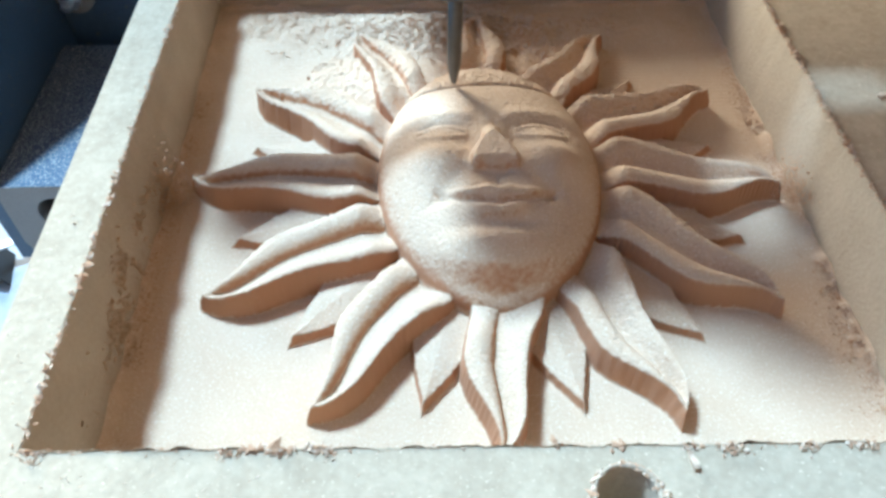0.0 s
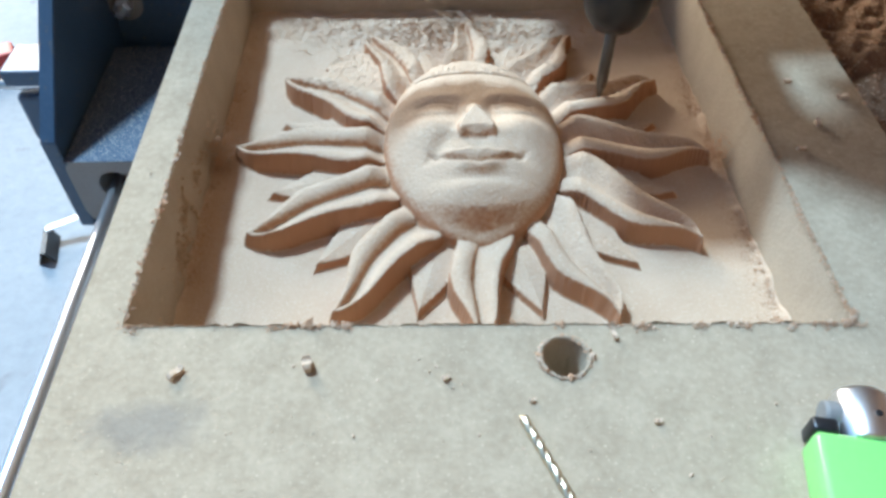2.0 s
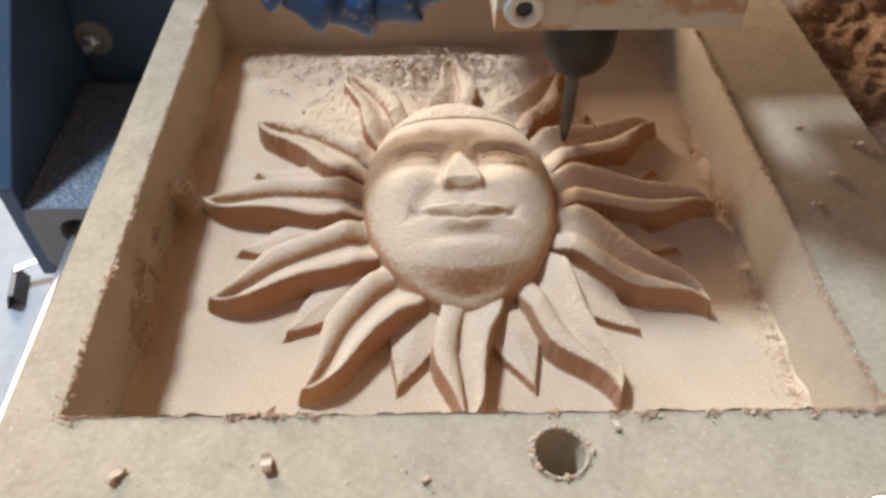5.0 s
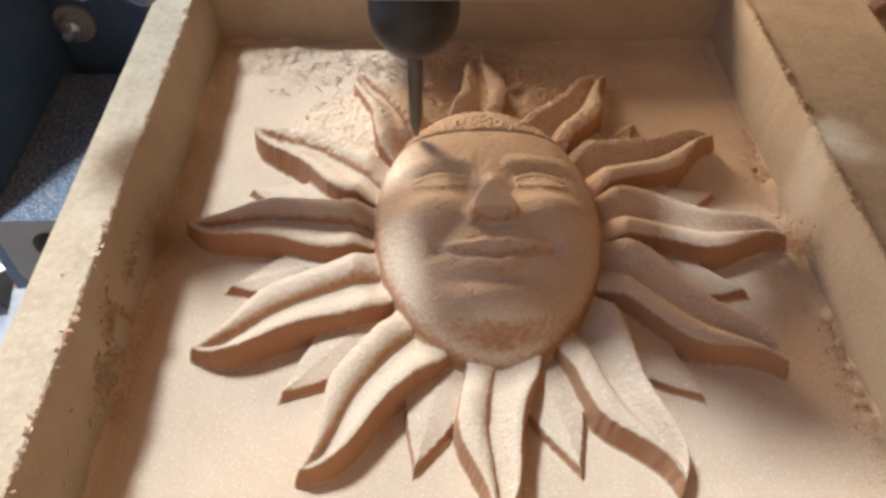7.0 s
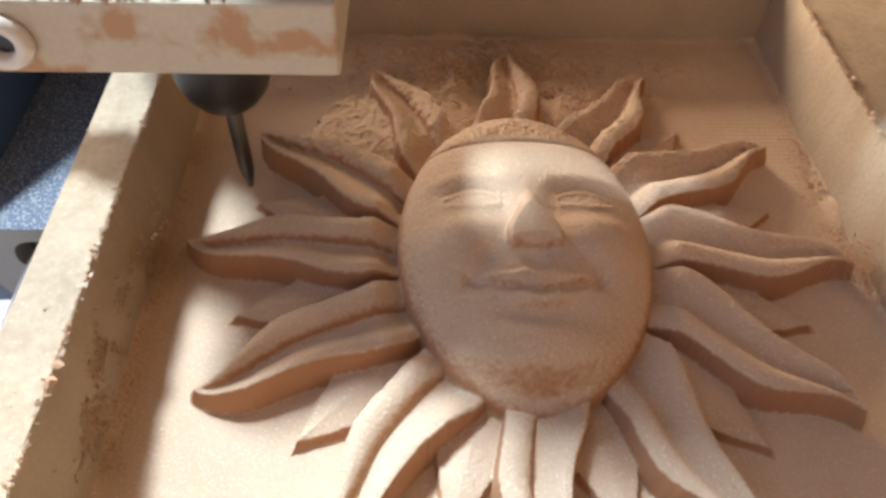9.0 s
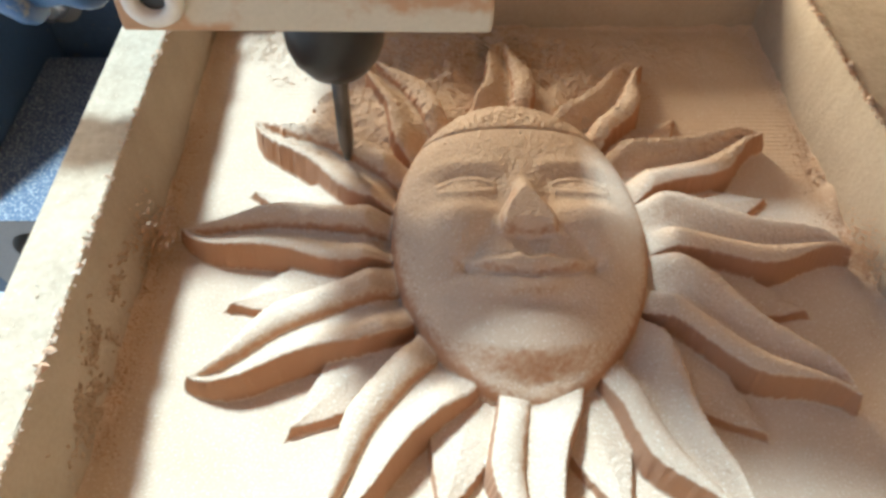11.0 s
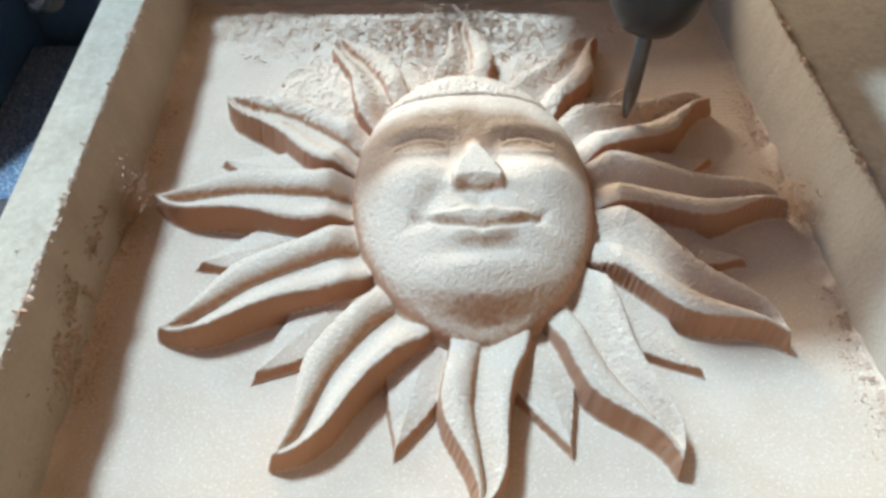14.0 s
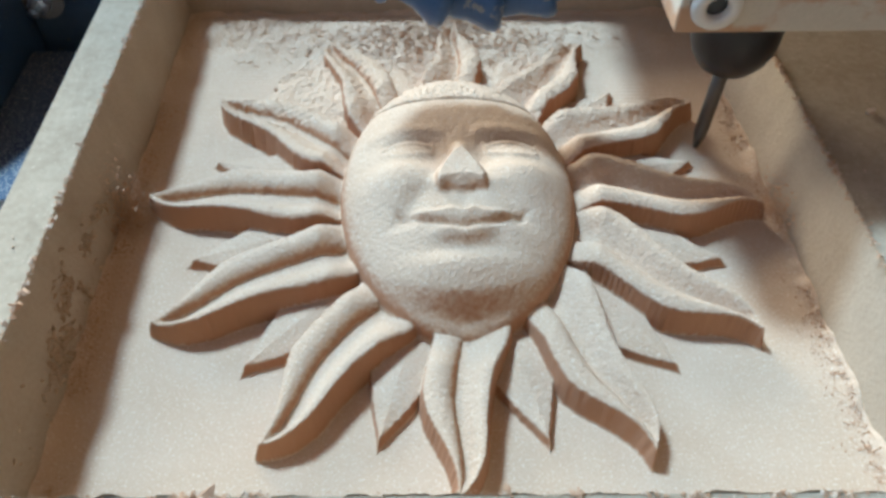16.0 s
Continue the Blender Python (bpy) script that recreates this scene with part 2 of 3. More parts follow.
def crumbs(name, places, sizes, material, parent=None, seed=1, flat=0.7):
    """Many small irregular chips in one mesh: each a squashed, skewed octahedron."""
    rng = np.random.RandomState(seed)
    base = np.array([(1, 0, 0), (-1, 0, 0), (0, 1, 0), (0, -1, 0), (0, 0, 1), (0, 0, -1)], float)
    tri = np.array([(0, 2, 4), (2, 1, 4), (1, 3, 4), (3, 0, 4), (2, 0, 5), (1, 2, 5), (3, 1, 5), (0, 3, 5)])
    n = len(places)
    v = base[None] * rng.uniform(0.5, 1.3, (n, 6, 1)) + rng.uniform(-0.25, 0.25, (n, 6, 3))
    v *= np.stack([rng.uniform(0.6, 1.8, n), rng.uniform(0.5, 1.0, n), rng.uniform(0.4, 1.0, n) * flat], -1)[:, None]
    a = rng.uniform(0, 2 * np.pi, n)
    c, s = np.cos(a)[:, None], np.sin(a)[:, None]
    tilt = rng.uniform(-0.7, 0.7, n)[:, None]
    v[..., 2] += tilt * v[..., 0]
    x, y = v[..., 0] * c - v[..., 1] * s, v[..., 0] * s + v[..., 1] * c
    v = np.stack([x, y, v[..., 2]], -1) * np.asarray(sizes)[:, None, None] + np.asarray(places)[:, None]
    faces = (tri[None] + 6 * np.arange(n)[:, None, None]).reshape(-1, 3)
    me = bpy.data.meshes.new(name)
    me.from_pydata((v.reshape(-1, 3) * U).tolist(), [], faces.tolist())
    me.materials.append(material)
    ob = new(name, me)
    ob.parent = parent
    return tagged(ob, kind="stuff")


# ---- ground and machine bed ----
GROUND = -5.4
bm = bmesh.new()
bmesh.ops.create_grid(bm, x_segments=1, y_segments=1, size=150)
ground = link("ground", turned(bm, pose(0, 0, GROUND * U)), CONCRETE)
tagged(ground, "pale grey concrete workshop floor", "floor", kind="structure")

# unseen shell added to shape the light: left side open, lamp opening in the back wall
# warm wall and roof colours chosen for the bounce they throw
WALLS = mat("warm_bounce_wall", (0.50, 0.33, 0.21), (0.60, 0.42, 0.28), 0.9, scale=3, fine=80, bump=0.3, depth=0.003)
ROOFING = mat("unseen_roof_boards", (0.30, 0.21, 0.14), (0.42, 0.31, 0.21), 0.9, scale=4, fine=60, bump=0.3, depth=0.003)
GZ = GROUND * U


def slab(name, x0, x1, y0, y1, z0, z1, material, label):
    bm = bmesh.new()
    bmesh.ops.create_cube(bm, size=1)
    for v in bm.verts:
        v.co = Vector((x0 + (v.co.x + 0.5) * (x1 - x0), y0 + (v.co.y + 0.5) * (y1 - y0), z0 + (v.co.z + 0.5) * (z1 - z0)))
    return tagged(link(name, bm, material), label, kind="structure")


slab("wall_back", -0.75, 3.2, 2.5, 2.65, GZ, 2.2, WALLS, "unseen back wall added to shape the light")
slab("wall_back_pier", -3.2, -1.75, 2.5, 2.65, GZ, 2.2, WALLS, "unseen back wall pier added beside the fill lamp opening")
slab("wall_lintel", -1.75, -0.75, 2.5, 2.65, 1.75, 2.2, WALLS, "unseen lintel added over the fill lamp opening")
slab("wall_right", 3.2, 3.35, -3.0, 2.65, GZ, 2.2, WALLS, "unseen side wall added to shape the light")
slab("wall_front", -3.2, 3.35, -3.15, -3.0, GZ, 2.2, WALLS, "unseen wall added behind the bench to shape the light")
slab("ceiling", -0.45, 3.35, -3.15, 2.65, 2.2, 2.3, ROOFING, "unseen dark roof added to cut off sky light")

PW, PL, PD = 4.8, 4.95, 0.68  # pocket: width, length, depth
BX0, BX1, BY0, BY1, BZ = -0.33, 5.83, -2.6, 6.1, -1.0

bed = empty("machine_bed")
tagged(bed, "brown wooden machine bed strewn with sawdust", "machine bed")
part("bed_panel", box(-0.2, 9.5, -3.2, 8.5, -1.5, BZ - 0.004, 0.03), BED, bed)
for sx, sy in ((0.3, -2.7), (8.8, -2.7), (0.3, 8.0), (8.8, 8.0)):
    part("leg", box(sx - 0.25, sx + 0.25, sy - 0.25, sy + 0.25, GROUND, -1.504, 0.03), STEEL_DARK, bed)

# ---- carved board ----
board = empty("carved_board")
tagged(board, "thick pale fibreboard block with a carved sun in a square pocket", "carved board")


def board_body():
    bm = bmesh.new()
    hx, hy, hr, hs = 2.86, -0.31, 0.148, 0.24
    rng = random.Random(4)

    def front(x):
        return -0.09 * min(max(x, 0.0), PW + 0.02) / (PW + 0.02)

    def v(x, y, z):
        return bm.verts.new((x * U, y * U, z * U))

    def quad(*p):
        bm.faces.new([v(*q) for q in p])

    # upper face in strips round the pocket and the drilled hole
    for x0, x1, y0, y1 in ((BX0, 0, 0, PL), (BX0, BX1, PL, BY1), (BX0, 0, BY0, 0), (0, hx - hs, BY0, 0), (hx + hs, PW + 0.02, BY0, 0), (PW + 0.02, BX1, BY0, 0), (hx - hs, hx + hs, BY0, hy - hs)):
        ya, yb = (front(x0), front(x1)) if y1 == 0 else (y1, y1)
        quad((x0, y0, 0), (x1, y0, 0), (x1, yb, 0), (x0, ya, 0))
    quad((PW + 0.02, front(PW + 0.02), 0), (BX1, front(BX1), 0), (BX1, PL, 0), (PW, PL, 0))
    quad((hx - hs, hy + hs, 0), (hx + hs, hy + hs, 0), (hx + hs, front(hx + hs), 0), (hx - hs, front(hx - hs), 0))
    n = 32
    ring, square = [], []
    for k in range(n):
        a = 2 * math.pi * k / n
        c, s = math.cos(a), math.sin(a)
        r = hr * (1 + rng.uniform(-0.05, 0.05))
        far = hs / max(abs(c), abs(s))
        ring.append(v(hx + r * c, hy + r * s, 0))
        square.append(v(hx + far * c, hy + far * s, 0))
    for k in range(n):
        j = (k + 1) % n
        bm.faces.new((ring[k], square[k], square[j], ring[j]))
    # outer sides and underside
    for (x0, y0), (x1, y1) in (((BX0, BY0), (BX1, BY0)), ((BX1, BY0), (BX1, BY1)), ((BX1, BY1), (BX0, BY1)), ((BX0, BY1), (BX0, BY0))):
        quad((x0, y0, BZ), (x1, y1, BZ), (x1, y1, 0), (x0, y0, 0))
    quad((BX0, BY0, BZ), (BX0, BY1, BZ), (BX1, BY1, BZ), (BX1, BY0, BZ))
    bmesh.ops.remove_doubles(bm, verts=bm.verts[:], dist=1e-6)
    return bm


part("board_face", board_body(), BOARD, board, "tan board face dusted with fine chips")


bore = lathe([(0.165, 0.004), (0.160, 0.018), (0.148, 0.014), (0.143, -0.02), (0.138, -0.45), (0.0, -0.46)], 40)
for vert in bore.verts:
    vert.co.z += 0.0006 * noise.noise(vert.co * 500) * (vert.co.z > -0.001)
part("drilled_hole", turned(bore, at(2.86, -0.31, 0)), CUT_WALL, board, "drilled hole with a torn raised lip", True)


def pocket_wall(name, p0, p1, inward, n=240):
    """One wall of the pocket: slightly sloped, ragged along its upper edge, with tool marks."""
    rng = np.random.RandomState(int(10 * (p0[0] + 3 * p0[1] + 2)) % 997)
    t = np.linspace(0, 1, n)
    levels = np.array([0.012, -0.01, -0.05, -0.2, -0.4, -0.6, -0.72])
    X, Y, Z = [], [], []
    rag = np.convolve(rng.normal(0, 1, n + 8), np.ones(5) / 5, "valid")[:n]
    for z in levels:
        inset = 0.0 if z > -0.02 else 0.055 * min(1.0, -z / 0.68)
        wob = 0.014 * rag * (1.0 if z > -0.03 else 0.15)
        px = p0[0] + (p1[0] - p0[0]) * t + inward[0] * (inset + wob)
        py = p0[1] + (p1[1] - p0[1]) * t + inward[1] * (inset + wob)
        X.append(px), Y.append(py), Z.append(np.full(n, z) + (0.012 * rag if z > 0 else 0))
    return sheet(name, np.array(X), np.array(Y), np.array(Z), CUT_WALL, board)


pocket_wall("pocket_wall", (0, 0), (0, PL), (1, 0))
pocket_wall("pocket_wall", (0, PL), (PW, PL), (0, -1))
pocket_wall("pocket_wall", (PW, PL), (PW + 0.02, -0.09), (-1, 0))
pocket_wall("pocket_wall", (PW + 0.02, -0.09), (0, 0), (0, 1))

# the sun: twelve wavy rays, twelve leaf points between them and a domed face
SCX, SCY = 2.43, 2.30
FCX, FCY, FRX, FRY = 2.43, 2.29, 0.805, 1.17
CUT_Y = 2.98  # the line the cutter has reached


def relief_height(X, Y):
    dx, dy = X - SCX, Y - SCY
    H = 0.006 * lattice(X, Y, 0.5, 3)
    jit = 0.010 * lattice(X, Y, 0.03, 11)
    for k in range(12):
        a = radians(14 + 30 * k)
        r, b = dx * math.cos(a) + dy * math.sin(a), -dx * math.sin(a) + dy * math.cos(a)
        w = curve_of([0.6, 1.0, 1.3, 1.5, 1.7, 1.87, 3], [0.26, 0.26, 0.24, 0.18, 0.095, 0.0, 0.0], r)
        s = np.abs(b + jit * 0.5) / np.maximum(w, 1e-3)
        top = curve_of([0.6, 1.2, 1.87, 3], [0.19, 0.14, 0.085, 0.08], r) * (1.0 - 0.30 * s)
        h = top * step01(0, 0.028, (1 - s) * w) * (r > 0.4) * (r < 1.9)
        H = np.maximum(H, h)
    for k in range(12):
        a = radians(30 * k)
        r, b = dx * math.cos(a) + dy * math.sin(a), -dx * math.sin(a) + dy * math.cos(a)
        lo = curve_of([0.6, 0.85, 1.1, 1.3, 1.45, 1.6, 1.75, 1.87, 2.0, 2.1, 2.2, 3], [-0.20, -0.20, -0.205, -0.24, -0.275, -0.29, -0.235, -0.165, -0.115, -0.095, -0.12, -0.1], r)
        hi = curve_of([0.6, 0.85, 1.05, 1.25, 1.45, 1.6, 1.75, 1.9, 2.03, 2.13, 2.21, 3], [0.24, 0.28, 0.33, 0.275, 0.18, 0.14, 0.12, 0.115, 0.075, 0.0, -0.11, -1.5], r)
        va = curve_of([0.6, 1.0, 1.2, 1.42, 1.6, 1.82, 1.95, 2.1, 2.2, 3], [0.04, 0.02, -0.02, -0.065, -0.085, -0.06, -0.045, -0.045, -0.095, -0.1], r)
        b = b + jit * (0.35 + 0.5 * step01(CUT_Y - 0.05, CUT_Y + 0.1, Y))
        s = np.where(b < va, (va - b) / np.maximum(va - lo, 1e-3), (b - va) / np.maximum(hi - va, 1e-3))
        sc = np.clip(s, 0, 1)
        tube = 0.62 + 0.06 * sc + 0.38 * np.sqrt(np.maximum(1 - (2 * sc - 1.0) ** 2, 0)) * (1 - 0.2 * sc)
        hollow = 0.64 + 0.34 * step01(0.08, 0.74, sc) - 0.16 * step01(0.82, 1.0, sc)
        ridge = np.where(b < va, tube, hollow)
        top = curve_of([0.6, 0.85, 1.2, 1.6, 2.0, 2.2, 3], [0.40, 0.37, 0.315, 0.265, 0.225, 0.20, 0.18], r)
        blend = step01(2.17, 1.98, r)
        edge = np.minimum(b - lo + 0.0042 * np.sin(r * 2 * np.pi / 0.04) * np.maximum(lattice(X, Y, 0.3, 61), 0), hi - b)
        h = top * (ridge * blend + 0.90 * (1 - blend)) * np.clip(edge / 0.028, 0, 1) ** 0.8 * (r > 0.4) * (r < 2.23)
        H = np.maximum(H, h)
    # face; the rays sink a little where they meet it
    rho = np.sqrt(((X - FCX) / FRX) ** 2 + ((Y - FCY) / FRY) ** 2)
    H *= 0.62 + 0.38 * step01(0.98, 1.24, rho)
    dome = 0.20 + 0.36 * np.sqrt(np.maximum(1 - rho**2.9, 0))
    u, v = X - FCX - 0.01, Y - 2.23
    au = np.abs(u)
    F = dome.copy()
    brow = 0.26 + 0.085 * np.cos((au - 0.40) * 3.7)
    under = step01(brow + 0.07, brow - 0.15, v) * step01(-0.10, 0.10, v)
    F -= 0.040 * under * step01(0.04, 0.17, au) * step01(0.78, 0.40, au)
    F += 0.014 * np.exp(-0.5 * ((v - brow - 0.04) / 0.045) ** 2) * step01(0.06, 0.16, au) * step01(0.72, 0.5, au)
    # eyes: an eyeball between two lids in a shallow socket
    EC = 0.355
    ev = 0.165 + 0.02 * (au - EC)
    F += 0.050 * bell(au, v, EC, 0.150, 0.16, 0.085)
    almond = 1 - ((au - EC) / 0.185) ** 2
    gap = 0.058 * np.maximum(almond, 0) ** 0.8 - np.abs(v - ev)
    F += 0.010 * np.exp(-0.5 * ((gap + 0.018) / 0.020) ** 2) * step01(-0.1, 0.15, almond)
    inside = step01(-0.004, 0.016, gap) * (almond > 0)
    F -= 0.006 * inside * (1 - 0.8 * bell(au, v, EC, 0.165, 0.075, 0.05))
    F -= 0.007 * bell(au, v, EC - 0.01, 0.170, 0.022, 0.020)
    F -= 0.013 * np.exp(-0.5 * ((gap + 0.054) / 0.018) ** 2) * (v > ev) * step01(0.0, 0.3, almond)
    # cheeks, full up to the eyes
    F += 0.100 * bell(au, v, 0.42, -0.13, 0.18, 0.15)
    F += 0.022 * bell(u, v, 0, -0.48, 0.34, 0.20)
    fold = 0.20 + 0.55 * (-0.22 - v)
    F -= 0.028 * np.exp(-0.5 * ((au - fold - 0.05) / 0.055) ** 2) * step01(-0.16, -0.30, v) * step01(-0.56, -0.44, v)
    # nose: a wedge with a flat three-cornered underside
    nr = 0.012 + 0.165 * step01(0.25, -0.11, v)
    nw = 0.075 + 0.100 * step01(0.14, -0.16, v)
    tent = nr * np.maximum(1 - (au / nw) ** 1.45, 0)
    base = np.maximum((v + 0.290) * 0.95 - 0.08 * au, 0)
    nose = -0.012 * np.logaddexp(-tent / 0.012, -base / 0.012) + 0.008
    F += np.maximum(nose, 0) * step01(0.44, 0.25, v) * step01(0.0, 0.03, tent) * step01(0.0, 0.05, base)
    F += 0.026 * bell(au, v, 0.145, -0.195, 0.035, 0.035)
    F -= 0.018 * bell(au, v, 0.075, -0.255, 0.03, 0.020)
    # mouth: bowed upper lip, short full lower lip, corners turned up
    mv = -0.540 + 0.85 * np.minimum(au, 0.36) ** 2 - 0.012 * np.exp(-(au / 0.05) ** 2)
    bow = mv + 0.095 - 0.21 * au + 0.018 * np.exp(-((au - 0.07) / 0.045) ** 2)
    F += 0.030 * bell(u, v, 0, -0.47, 0.22, 0.11)
    F += 0.036 * step01(mv - 0.015, bow, v) * step01(bow + 0.055, bow - 0.005, v) * step01(0.36, 0.20, au)
    F -= 0.014 * bell(u, v, 0, -0.355, 0.035, 0.05)
    F += 0.048 * np.exp(-0.5 * ((v - mv + 0.060) / 0.034) ** 2) * step01(0.25, 0.08, au)
    F -= 0.030 * np.exp(-0.5 * ((v - mv) / 0.016) ** 2) * step01(0.36, 0.26, au)
    F -= 0.034 * np.exp(-0.5 * ((v + 0.445 - 0.8 * (au - 0.36)) / 0.022) ** 2) * np.exp(-0.5 * ((au - 0.365) / 0.035) ** 2)
    F -= 0.040 * bell(u, v, 0, -0.680, 0.19, 0.045)
    F += 0.060 * bell(u, v, 0, -0.80, 0.24, 0.10)
    # jaw: the chin rolls under towards the neck
    jaw = -0.985 + 0.7 * u**2
    F -= 0.13 * step01(jaw + 0.06, jaw - 0.06, v) * np.exp(-(au / 0.30) ** 2)
    for _ in range(2):
        F = (np.roll(F, 1, 0) + np.roll(F, -1, 0) + np.roll(F, 1, 1) + np.roll(F, -1, 1) + 2 * F) / 6
    # furred, granular wood above the line of the last pass
    F += 0.0045 * step01(CUT_Y, CUT_Y + 0.03, Y) * lattice(X, Y, 0.022, 71)
    # line left by the last pass over the brow
    F -= 0.016 * np.exp(-0.5 * ((Y - CUT_Y) / 0.008) ** 2)
    F += 0.010 * step01(CUT_Y, CUT_Y + 0.015, Y)
    F = np.minimum(F, PD - 0.005)
    H = np.where(rho < 1.0, np.maximum(F, H * step01(0.93, 1.0, rho)), H)
    return H


def relief():
    xs = np.linspace(0.03, PW - 0.03, 900)
    ys = np.linspace(0.03, PL - 0.03, 930)
    X, Y = np.meshgrid(xs, ys)
    H = relief_height(X, Y)
    rough = step01(CUT_Y - 0.01, CUT_Y + 0.03, Y)
    fuzz = 0.45 * lattice(X, Y, 0.022, 21) + 1.1 * lattice(X, Y, 0.0095, 22)
    up = step01(0.02, 0.08, H)
    H += (0.0010 + 0.0020 * up + 0.0030 * rough * up) * fuzz
    H += 0.005 * rough * up * lattice(X, Y, 0.06, 23)
    # saw marks across the upper part
    H += 0.0016 * rough * np.sin(Y * 2 * np.pi / 0.045)
    # drifts of dust
    d = np.minimum(np.minimum(X, PW - X), PL - Y)
    drift = 0.5 + 0.5 * lattice(X, Y, 0.22, 31) + 0.35 * lattice(X, Y, 0.08, 32)
    H += np.maximum(0, 0.065 * drift) * np.exp(-((d - 0.02) / 0.07) ** 2)
    pile = bell(X, Y, 2.3, 4.5, 1.2, 0.18) * 0.14 + bell(X, Y, 1.5, 4.0, 0.22, 0.22) * 0.12 + bell(X, Y, 1.98, 4.1, 0.16, 0.25) * 0.16 + bell(X, Y, 2.95, 4.05, 0.2, 0.25) * 0.16 + bell(X, Y, 0.7, 4.6, 0.4, 0.16) * 0.10
    # torn stock not yet cleared beside one of the upper rays
    rim = 0.05 * lattice(X, Y, 0.12, 44) + 0.03 * lattice(X, Y, 0.04, 45)
    stock = step01(0.0, 0.05, 0.40 - np.hypot((X - 1.36) * 0.95, Y - 3.52) + rim) * step01(3.12, 3.3, Y)
    H = np.maximum(H, (0.15 + 0.02 * lattice(X, Y, 0.1, 46) + 0.008 * lattice(X, Y, 0.03, 47)) * stock)
    lump = 0.60 + 0.22 * lattice(X, Y, 0.16, 41) + 0.12 * lattice(X, Y, 0.06, 42) + 0.07 * lattice(X, Y, 0.022, 43)
    H = np.maximum(H, pile * np.maximum(lump, 0))
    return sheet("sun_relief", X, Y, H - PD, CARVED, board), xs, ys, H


relief_ob, RXS, RYS, RH = relief()
tagged(relief_ob, "carved smiling sun relief with wavy rays, pale raw fibreboard")


def relief_z(x, y):
    i = np.clip(np.searchsorted(RYS, y), 0, len(RYS) - 1)
    j = np.clip(np.searchsorted(RXS, x), 0, len(RXS) - 1)
    return RH[i, j] - PD


# ---- loose dust and chips ----
rng = np.random.RandomState(7)


def scatter_pocket():
    pts, size = [], []
    n = 8000
    # along the feet of the walls
    side = rng.randint(0, 3, n)
    t = rng.uniform(0, 1, n)
    off = np.abs(rng.normal(0, 0.07, n)) + 0.06
    x = np.where(side == 0, off, np.where(side == 1, PW - off, 0.1 + t * (PW - 0.2)))
    y = np.where(side == 2, PL - off, 0.1 + t * (PL - 0.2))
    keep = lattice(x, y, 0.35, 5) > -0.35
    x, y = x[keep], y[keep]
    # the heap at the far end
    x2, y2 = rng.normal(2.4, 0.9, 5000), rng.normal(4.5, 0.30, 5000)
    ok = (x2 > 0.15) & (x2 < PW - 0.15) & (y2 < PL - 0.08) & (y2 > 3.5)
    x, y = np.r_[x, x2[ok]], np.r_[y, y2[ok]]
    # a thin scatter on the rest
    x3, y3 = rng.uniform(0.2, PW - 0.2, 900), rng.uniform(0.2, PL - 0.2, 900)
    x, y = np.r_[x, x3], np.r_[y, y3]
    s = rng.uniform(0.003, 0.009, len(x)) * np.where(rng.uniform(0, 1, len(x)) > 0.95, 1.8, 1)
    s[-900:] *= 0.55
    s *= np.where(y > 3.6, 0.62, 1.0)
    z = relief_z(x, y) + s * 0.35
    return np.stack([x, y, z], -1), s


p, s = scatter_pocket()
n = 3600
wy, wz = rng.normal(1.45, 0.42, n), -0.40 - 0.10 * rng.normal(0, 1, n) - 0.2 * rng.uniform(0, 1, n)
ok = (wz > -0.66) & (wz < -0.12) & (lattice(wy, wz, 0.12, 6) + 0.5 * lattice(wy, wz, 0.03, 7) > 0.25)
wx = 0.055 * -wz / 0.68 + 0.004
p2 = np.stack([wx, wy, wz], -1)[ok]
n = 700
p3 = np.stack([np.abs(rng.normal(0.10, 0.07, n)) + 0.04, rng.normal(2.32, 0.09, n), -0.62 + np.abs(rng.normal(0, 0.16, n))], -1)
p4 = np.stack([PW - 0.04 - np.abs(rng.normal(0.08, 0.06, n)), rng.normal(2.22, 0.12, n), -0.62 + np.abs(rng.normal(0, 0.10, n))], -1)
wall_dust = crumbs("sawdust", p2, rng.uniform(0.005, 0.016, len(p2)), DUST_MID, None, 8)
tagged(wall_dust, "brown sawdust clinging to the wall of the carved pocket", "sawdust", kind="stuff")
p = np.concatenate([p, p3, p4])
s = np.r_[s, rng.uniform(0.004, 0.011, 2 * n)]
dust_pocket = crumbs("sawdust", p, s, DUST, None, 3)
tagged(dust_pocket, "reddish-brown sawdust crumbs lying in the carved pocket", "sawdust")


